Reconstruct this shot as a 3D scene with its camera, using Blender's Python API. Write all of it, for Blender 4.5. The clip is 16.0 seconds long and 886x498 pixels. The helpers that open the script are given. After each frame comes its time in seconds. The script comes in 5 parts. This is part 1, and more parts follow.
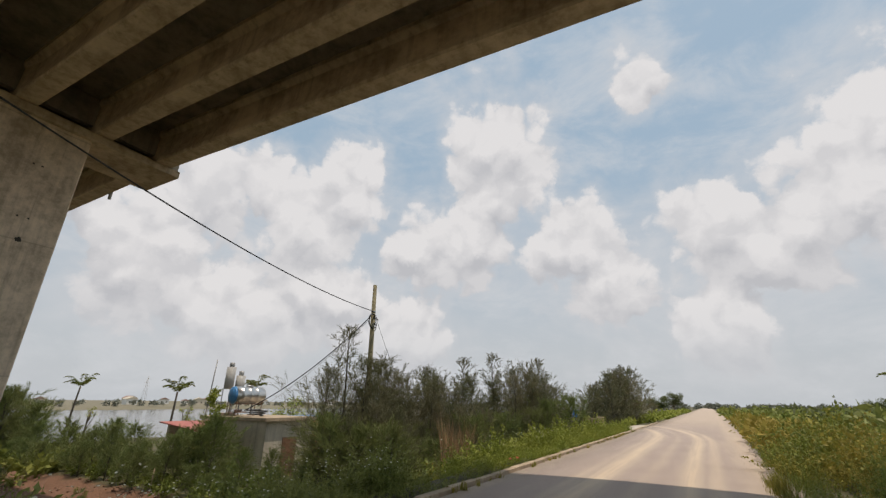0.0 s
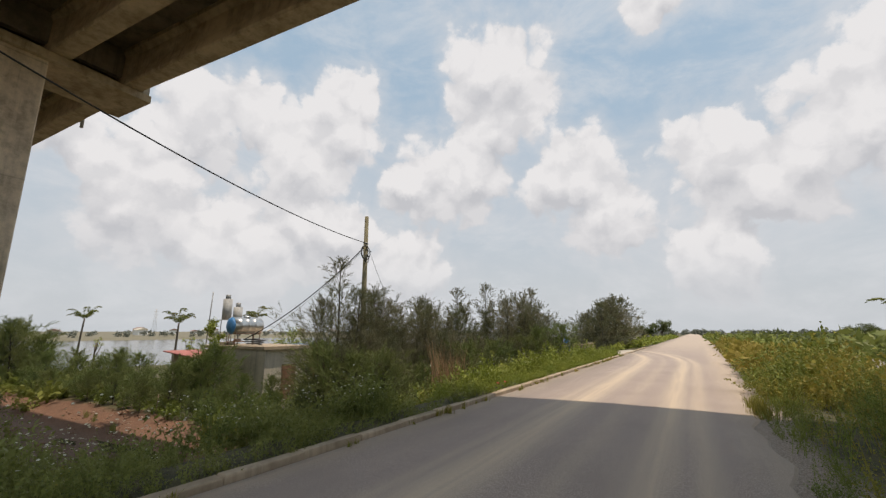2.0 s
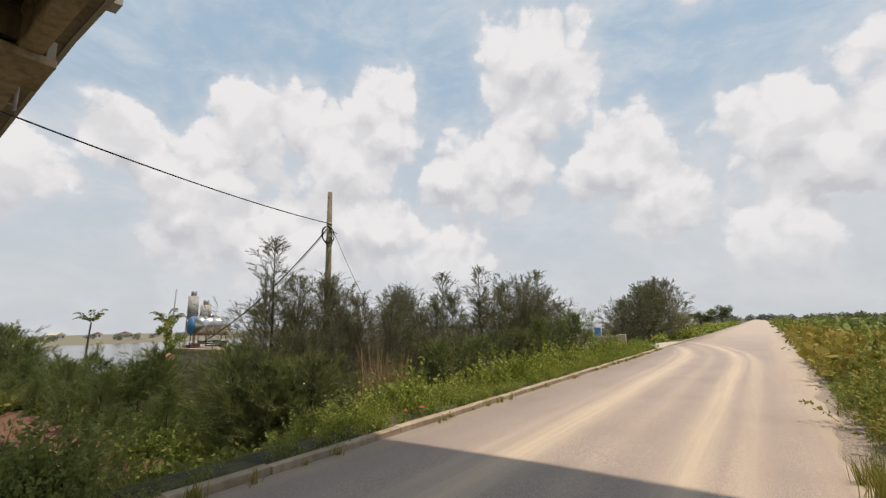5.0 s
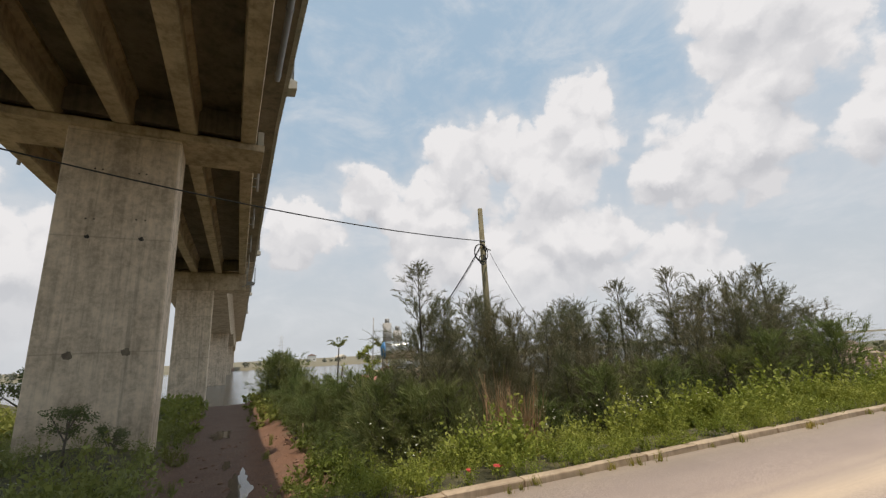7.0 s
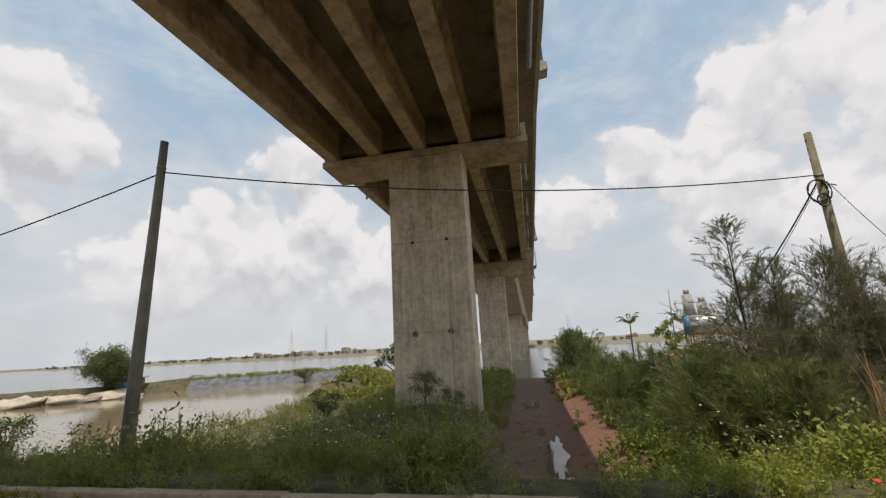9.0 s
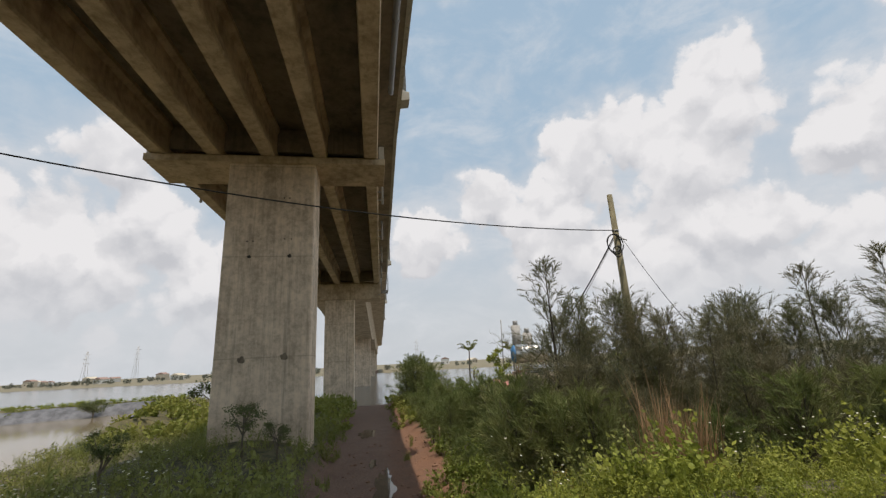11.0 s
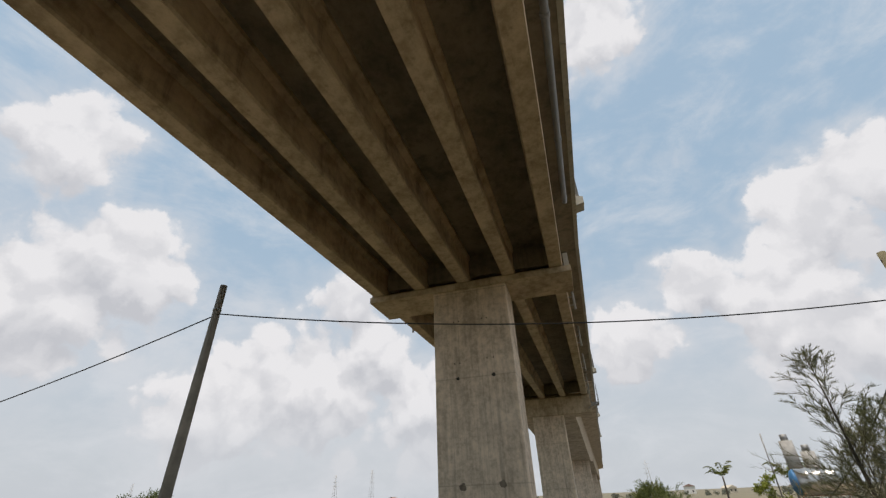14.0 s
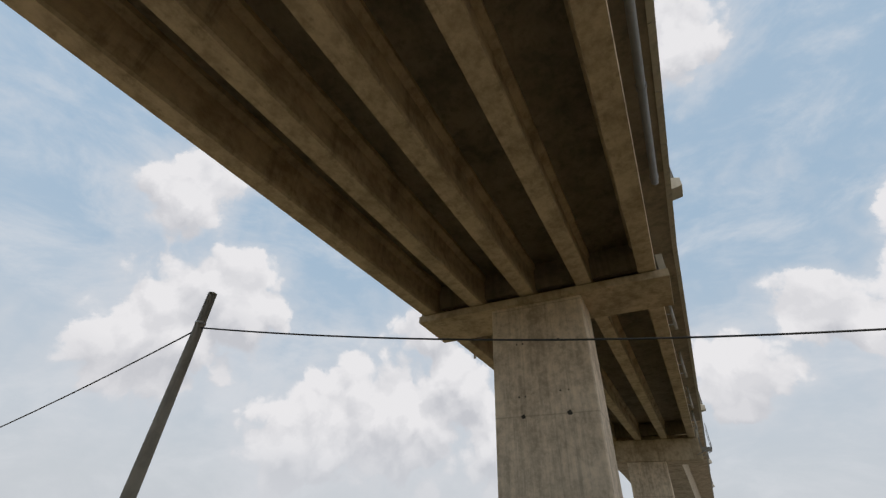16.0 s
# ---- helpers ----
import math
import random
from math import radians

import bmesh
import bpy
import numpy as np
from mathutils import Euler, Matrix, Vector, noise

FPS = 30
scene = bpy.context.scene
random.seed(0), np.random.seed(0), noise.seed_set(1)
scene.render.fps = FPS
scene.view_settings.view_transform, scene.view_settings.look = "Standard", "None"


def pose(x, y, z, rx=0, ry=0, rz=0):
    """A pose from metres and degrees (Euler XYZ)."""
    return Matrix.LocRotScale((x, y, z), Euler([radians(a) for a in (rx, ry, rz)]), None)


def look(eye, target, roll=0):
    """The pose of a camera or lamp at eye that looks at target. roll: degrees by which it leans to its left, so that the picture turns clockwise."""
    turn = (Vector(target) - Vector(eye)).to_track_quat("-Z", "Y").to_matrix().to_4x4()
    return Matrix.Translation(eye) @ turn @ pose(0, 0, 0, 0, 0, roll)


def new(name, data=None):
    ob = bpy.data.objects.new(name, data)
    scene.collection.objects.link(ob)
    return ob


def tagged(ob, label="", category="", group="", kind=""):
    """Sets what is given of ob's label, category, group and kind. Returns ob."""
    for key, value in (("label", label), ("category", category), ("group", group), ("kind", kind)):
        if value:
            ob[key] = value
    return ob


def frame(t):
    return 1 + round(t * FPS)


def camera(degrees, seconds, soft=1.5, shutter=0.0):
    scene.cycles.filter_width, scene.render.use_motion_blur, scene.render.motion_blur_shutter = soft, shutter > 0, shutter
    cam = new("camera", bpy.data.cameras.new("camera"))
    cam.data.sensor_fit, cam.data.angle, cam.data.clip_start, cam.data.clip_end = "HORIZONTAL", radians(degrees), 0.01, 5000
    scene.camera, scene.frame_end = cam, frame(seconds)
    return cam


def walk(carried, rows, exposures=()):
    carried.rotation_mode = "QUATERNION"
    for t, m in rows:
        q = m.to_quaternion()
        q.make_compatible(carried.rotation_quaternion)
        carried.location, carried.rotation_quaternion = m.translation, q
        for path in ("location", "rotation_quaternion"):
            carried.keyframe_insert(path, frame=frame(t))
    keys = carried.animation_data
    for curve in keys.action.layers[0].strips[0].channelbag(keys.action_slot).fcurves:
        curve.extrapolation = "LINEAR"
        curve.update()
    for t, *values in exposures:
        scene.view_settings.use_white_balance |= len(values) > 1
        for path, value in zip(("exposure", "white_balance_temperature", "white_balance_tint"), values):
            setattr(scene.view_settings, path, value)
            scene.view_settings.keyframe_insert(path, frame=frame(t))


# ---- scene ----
# ---------------------------------------------------------------- camera
cam = camera(93.3, 16.0, soft=1.3)
PATH = [
    (0, 1.438, -2.297, 1.448, 30.86, 20.27, 0.62),
    (0.5, 1.503, -1.976, 1.439, 34.68, 18.40, 0.97),
    (1, 1.528, -1.943, 1.432, 32.71, 15.84, 0.82),
    (1.5, 1.515, -1.864, 1.385, 31.00, 13.50, 0.66),
    (2, 1.411, -1.727, 1.445, 30.54, 11.19, 0.11),
    (2.5, 1.379, -1.289, 1.471, 31.70, 9.98, -0.24),
    (3, 1.471, -0.660, 1.442, 33.19, 9.60, -0.71),
    (5.3, 1.660, 3.953, 1.491, 38.28, 10.79, -1.75),
    (5.5, 1.675, 4.362, 1.533, 41.11, 11.06, -1.99),
    (6, 1.791, 5.168, 1.514, 52.65, 11.93, -2.50),
    (6.5, 1.830, 5.806, 1.514, 61.42, 12.85, -2.96),
    (7, 1.895, 6.033, 1.556, 65.47, 13.72, -2.95),
    (7.5, 1.918, 6.035, 1.500, 71.11, 15.71, -3.13),
    (8, 1.918, 5.990, 1.488, 78.48, 17.66, -3.34),
    (8.5, 1.816, 5.856, 1.531, 94.76, 16.05, -3.41),
    (9, 1.619, 5.839, 1.497, 102.61, 12.90, -3.25),
    (9.5, 1.354, 6.043, 1.486, 91.41, 11.80, -3.07),
    (9.7, 1.310, 6.077, 1.483, 85.72, 11.34, -3.09),
    (11.8, 1.184, 6.281, 1.650, 83.33, 16.71, -2.63),
    (12, 1.237, 6.242, 1.655, 85.48, 18.95, -2.68),
    (12.5, 1.305, 6.148, 1.683, 92.73, 24.44, -2.76),
    (13, 1.395, 6.092, 1.699, 100.10, 28.21, -2.61),
    (13.5, 1.418, 6.081, 1.680, 105.65, 30.17, -2.50),
    (14, 1.422, 6.097, 1.679, 109.03, 30.85, -2.30),
    (14.5, 1.403, 6.119, 1.658, 110.79, 31.06, -1.96),
    (15, 1.428, 6.142, 1.676, 112.10, 31.06, -1.42),
    (15.1, 1.428, 6.142, 1.676, 112.10, 31.06, -1.42),
    (15.2, 1.316, 6.127, 1.707, 112.32, 31.17, -1.33),
    (15.3, 0.870, 6.067, 1.830, 113.20, 31.62, -0.97),
    (15.4, -0.246, 5.918, 2.137, 115.39, 32.76, -0.06),
    (15.5, -1.362, 5.768, 2.445, 117.59, 33.90, 0.85),
    (15.6, -1.595, 5.739, 2.524, 118.73, 34.11, 1.33),
    (15.8, -1.945, 5.696, 2.643, 120.44, 34.43, 2.05),
    (16, -2.140, 5.672, 2.709, 121.39, 34.61, 2.45),
]
walk(cam, [(t, pose(x, y, z, 90 + pitch, 0, yaw) @ pose(0, 0, 0, 0, 0, roll)) for t, x, y, z, yaw, pitch, roll in PATH],
     exposures=[(0, 0.02, 6740, 13), (1.2, 0.08, 6740, 13), (2.4, 0.15, 6740, 13), (9.0, 0.17, 6740, 13), (12.0, 0.15, 6640, 13), (16, 0.15, 6600, 13)])

# ---------------------------------------------------------------- light
SUN_AZ, SUN_EL = -90.0, 78.0          # degrees left of +y, and above the horizon
scene.view_settings.exposure = 0.0
sun = new("sun", bpy.data.lights.new("sun", "SUN"))
sun.data.energy, sun.data.angle, sun.data.color = 2.8, radians(0.6), (1.0, 0.90, 0.76)
SUN_DIR = Vector((-math.sin(radians(SUN_AZ)) * math.cos(radians(SUN_EL)), math.cos(radians(SUN_AZ)) * math.cos(radians(SUN_EL)), math.sin(radians(SUN_EL))))
sun.matrix_world = look(SUN_DIR * 50, (0, 0, 0))


class Nodes:
    """A small shorthand for node trees."""

    def __init__(self, tree):
        self.t = tree
        self.t.nodes.clear()

    def add(self, kind, ins=None, **props):
        n = self.t.nodes.new(kind)
        if "operation" in props:
            n.operation = props["operation"]
        if "use_clamp" in props:
            n.use_clamp = props["use_clamp"]
        if "interpolation_type" in props:
            n.interpolation_type = props["interpolation_type"]
        if "data_type" in props:
            n.data_type, n.blend_type = props["data_type"], props["blend_type"]
        for k, v in (ins or {}).items():
            self.put(n.inputs[k], v)
        return n

    def put(self, socket, v):
        if isinstance(v, bpy.types.NodeSocket):
            self.t.links.new(v, socket)
        else:
            socket.default_value = v

    def math(self, op, a, b=0.0, c=0.0, clamp=False):
        n = self.add("ShaderNodeMath", {0: a, 1: b, 2: c}, operation=op, use_clamp=clamp)
        return n.outputs[0]

    def vmath(self, op, a, b=(0, 0, 0)):
        n = self.add("ShaderNodeVectorMath", {0: a, 1: b}, operation=op)
        return n.outputs["Value"] if op in ("DISTANCE", "DOT_PRODUCT", "LENGTH") else n.outputs[0]

    def noise(self, vec, scale, detail=4.0, rough=0.55, distort=0.0):
        n = self.add("ShaderNodeTexNoise", {"Vector": vec, "Scale": scale, "Detail": detail, "Roughness": rough, "Distortion": distort})
        return n.outputs["Fac"]

    def ramp(self, fac, lo, hi, a=0.0, b=1.0, smooth=True):
        n = self.add("ShaderNodeMapRange", {0: fac, 1: lo, 2: hi, 3: a, 4: b}, interpolation_type="SMOOTHSTEP" if smooth else "LINEAR")
        return n.outputs[0]

    def mix(self, fac, a, b, blend="MIX"):
        n = self.add("ShaderNodeMix", data_type="RGBA", blend_type=blend)
        self.put(n.inputs[0], fac)
        for s, v in ((6, a), (7, b)):
            self.put(n.inputs[s], (*v, 1.0) if isinstance(v, tuple) and len(v) == 3 else v)
        return n.outputs[2]


def direction(az, el):
    a, e = radians(az), radians(el)
    return Vector((-math.sin(a) * math.cos(e), math.cos(a) * math.cos(e), math.sin(e)))


# cumulus towers: azimuth left of +y, elevation, radius in degrees
CLOUDS = [
    (43.5, 30, 4.2), (44, 25, 4.0), (56, 26, 4.2), (51, 21.5, 6.0), (22.4, 34, 6.0), (22.5, 27, 6.0), (26, 21, 6), (35, 20, 4.5),
    (14, 20, 5.5), (8, 15, 5), (-4.4, 19, 6.0), (-10, 17, 5.5), (-17, 20, 6.0), (-25, 24, 8), (67, 14, 5.5), (71, 17, 3.2), (47, 13, 6.5), (57, 9, 6),
    (1, 38, 3.0), (-3, 9, 5), (151, 24, 6.0), (157, 18, 7.0), (160, 34, 4.5), (123, 23.5, 4.0), (119, 17, 4.5), (126, 12, 8.0), (138, 9, 6.0), (112, 10, 6.0),
    (76, 20.5, 3.6), (67, 18, 4.5), (85, 15.5, 4.5), (62, 24, 5.0), (77, 53, 4.5), (36, 8, 6),
]
world = bpy.data.worlds.new("world")
scene.world = world
world.use_nodes = True
N = Nodes(world.node_tree)
ray_dir = N.vmath("NORMALIZE", N.add("ShaderNodeTexCoord").outputs["Generated"])
sky = N.add("ShaderNodeTexSky")
sky.sky_type, sky.sun_disc, sky.sun_elevation, sky.sun_rotation = "NISHITA", False, radians(SUN_EL), radians(-SUN_AZ)
sky.air_density, sky.dust_density, sky.ozone_density = 1.3, 3.0, 1.5
up = N.add("ShaderNodeSeparateXYZ", {0: ray_dir}).outputs[2]
warp = N.add("ShaderNodeTexNoise", {"Vector": ray_dir, "Scale": 9.0, "Detail": 8.0, "Roughness": 0.62})
wob = N.vmath("SCALE", N.vmath("SUBTRACT", warp.outputs["Color"], (0.5, 0.5, 0.5)))
wob.node.inputs["Scale"].default_value = 0.085
pdir = N.vmath("ADD", ray_dir, wob)


def heap(p):
    """How deep inside the cumulus a direction lies: 1 at a tower's middle, 0 at its rim."""
    deep = None
    for az, el, r in CLOUDS:
        d = N.vmath("DISTANCE", p, direction(az, el))
        h = N.math("MULTIPLY_ADD", d, -1.0 / radians(1.12 * r), 1.0)
        deep = h if deep is None else N.add("ShaderNodeMath", {0: deep, 1: h, 2: 0.5}, operation="SMOOTH_MAX").outputs[0]
    return deep


mass = heap(pdir)
over = N.math("SUBTRACT", mass, heap(N.vmath("ADD", pdir, (0.0, 0.0, 0.05))))


def puffs(p, scale):
    """Rounded heads, as on a cauliflower."""
    v = N.add("ShaderNodeTexVoronoi", {"Vector": p, "Scale": scale})
    return N.math("MULTIPLY_ADD", v.outputs["Distance"], -1.0, 1.0)


def billow(shift):
    p = N.vmath("ADD", pdir, (0.0, 0.0, shift))
    heads = N.math("MULTIPLY_ADD", puffs(p, 13.0), 0.26, N.math("MULTIPLY", puffs(p, 29.0), 0.13))
    return N.math("ADD", heads, N.math("MULTIPLY_ADD", N.noise(p, 6.5, 6.0, 0.58), 0.52, -0.02))


puff = billow(0.0)
dense = N.math("ADD", N.math("MAXIMUM", mass, -0.75), N.math("MULTIPLY_ADD", puff, 2.6, -1.13))
lit = N.math("SUBTRACT", puff, billow(0.04))
cum = N.ramp(dense, -0.08, 0.18)
soft = N.math("MULTIPLY", N.ramp(dense, -0.75, 0.25), 0.55)
# high thin cloud and the pale haze low down
flat = N.vmath("MULTIPLY", ray_dir, (1.0, 1.0, 2.2))
veil = N.math("MULTIPLY", N.ramp(N.noise(flat, 4.2, 9.0, 0.66, 0.35), 0.40, 0.72), 0.62)
low = N.ramp(up, 0.02, 0.58, 1.0, 0.0)
tone = N.math("ADD", N.ramp(over, -0.40, 0.30, 0.15, 0.85), N.ramp(lit, -0.12, 0.09, -0.32, 0.36, False), clamp=True)
cloud_col = N.mix(tone, (0.455, 0.475, 0.505), (0.685, 0.695, 0.705))
blue = N.mix(0.75, N.mix(1.0, sky.outputs[0], (0.10, 0.10, 0.10), "MULTIPLY"), (0.335, 0.47, 0.58))
base = N.mix(N.math("MULTIPLY", low, 0.78), blue, (0.515, 0.54, 0.56))
base = N.mix(veil, base, (0.575, 0.61, 0.64))
base = N.mix(soft, base, (0.545, 0.575, 0.605))
final = N.mix(N.math("MULTIPLY", cum, N.ramp(up, 0.0, 0.22, 0.2, 0.95)), base, cloud_col)
bg = N.add("ShaderNodeBackground", {"Color": final, "Strength": 1.06})
N.add("ShaderNodeOutputWorld", {0: bg.outputs[0]})

# ---------------------------------------------------------------- materials


def material(name, rough=0.8, metal=0.0):
    m = bpy.data.materials.new(name)
    m.use_nodes = True
    n = Nodes(m.node_tree)
    bsdf = n.add("ShaderNodeBsdfPrincipled", {"Roughness": rough, "Metallic": metal})
    n.add("ShaderNodeOutputMaterial", {0: bsdf.outputs[0]})
    n.co = n.add("ShaderNodeTexCoord").outputs["Object"]
    n.bsdf = bsdf
    return m, n


def relief(n, height, strength=0.3, distance=0.02):
    b = n.add("ShaderNodeBump", {"Height": height, "Strength": strength, "Distance": distance})
    n.put(n.bsdf.inputs["Normal"], b.outputs[0])


def colour(n, c):
    n.put(n.bsdf.inputs["Base Color"], (*c, 1.0) if isinstance(c, tuple) else c)


def mottled(name, a, b, scale=3.0, rough=0.85, bump=0.25, dist=0.01, grain=40.0, metal=0.0, rnd=0.0):
    """Two tones at two scales, with a fine relief."""
    m, n = material(name, rough, metal)
    big, fine = n.noise(n.co, scale, 5.0), n.noise(n.co, grain, 3.0)
    c = n.mix(n.ramp(n.math("MULTIPLY_ADD", fine, 0.35, n.math("MULTIPLY", big, 0.75)), 0.38, 0.72), a, b)
    if rnd:
        r = n.add("ShaderNodeObjectInfo").outputs["Random"]
        c = n.mix(1.0, c, n.add("ShaderNodeCombineColor", {0: n.ramp(r, 0, 1, 1 - rnd, 1 + rnd, False), 1: n.ramp(r, 0, 1, 1 - rnd, 1 + rnd, False), 2: n.ramp(r, 0, 1, 1 - rnd, 1 + rnd, False)}).outputs[0], "MULTIPLY")
    colour(n, c)
    relief(n, n.math("ADD", big, fine), bump, dist)
    return m


def concrete(name, a, b, streak=0.5, joints=0.0):
    """Cast concrete: blotches, streaks running down, fine pores, lift joints every few metres."""
    m, n = material(name, 0.88)
    sep = n.add("ShaderNodeSeparateXYZ", {0: n.co})
    run = n.noise(n.vmath("MULTIPLY", n.co, (2.6, 2.6, 0.16)), 1.0, 6.0, 0.65)
    blot = n.noise(n.co, 0.7, 6.0, 0.6)
    pore = n.noise(n.co, 55.0, 2.0)
    f = n.math("ADD", n.math("MULTIPLY", run, streak), n.math("MULTIPLY", blot, 1.0 - streak))
    f = n.math("MULTIPLY_ADD", n.noise(n.co, 3.4, 6.0, 0.7), 0.4, n.math("MULTIPLY", f, 0.7))
    c = n.mix(n.ramp(f, 0.38, 0.68), a, b)
    c = n.mix(n.ramp(n.noise(n.vmath("MULTIPLY", n.co, (2.4, 2.4, 0.12)), 1.0, 5.0, 0.7), 0.50, 0.72, 0.0, 0.5), c, tuple(k * 0.5 for k in a))
    c = n.mix(n.ramp(n.noise(n.co, 2.3, 5.0, 0.7), 0.6, 0.75, 0.0, 0.4), c, (b[0] * 1.12, b[1] * 1.1, b[2] * 1.05))
    if joints:
        z = n.math("FRACT", n.math("DIVIDE", n.math("ADD", sep.outputs[2], n.math("MULTIPLY", n.noise(n.co, 0.8, 2.0), 0.03)), joints))
        line = n.ramp(n.math("ABSOLUTE", n.math("SUBTRACT", z, 0.5)), 0.0, 0.010, 0.32, 0.0)
        c = n.mix(line, c, tuple(k * 0.5 for k in a))
    colour(n, c)
    relief(n, n.math("MULTIPLY_ADD", pore, 0.4, n.math("MULTIPLY", blot, 0.6)), 0.25, 0.01)
    return m


def leafy(name, a, b, c, rough=0.55, trans=0.35):
    """Leaves: each leaf takes its own tone, and light comes through."""
    m, n = material(name, rough)
    r = n.add("ShaderNodeNewGeometry").outputs["Random Per Island"]
    o = n.add("ShaderNodeObjectInfo").outputs["Random"]
    big = n.noise(n.add("ShaderNodeNewGeometry").outputs["Position"], 0.55, 3.0)
    col = n.mix(n.ramp(r, 0.0, 1.0, 0.0, 1.0, False), a, b)
    col = n.mix(n.ramp(n.math("MULTIPLY_ADD", o, 0.25, big), 0.45, 0.85, 0.0, 0.8), col, c)
    colour(n, col)
    n.bsdf.inputs["Specular IOR Level"].default_value = 0.22
    tr = n.add("ShaderNodeBsdfTranslucent", {"Color": n.mix(0.3, col, (0.22, 0.28, 0.05))})
    mx = n.add("ShaderNodeMixShader", {0: trans, 1: n.bsdf.outputs[0], 2: tr.outputs[0]})
    out = [k for k in n.t.nodes if k.type == "OUTPUT_MATERIAL"][0]
    n.t.links.new(mx.outputs[0], out.inputs[0])
    return m


def paint(name, a, rough=0.5, metal=0.0, wear=0.2):
    return mottled(name, a, tuple(k * (1 - wear) for k in a), 4.0, rough, 0.1, 0.004, 60.0, metal)


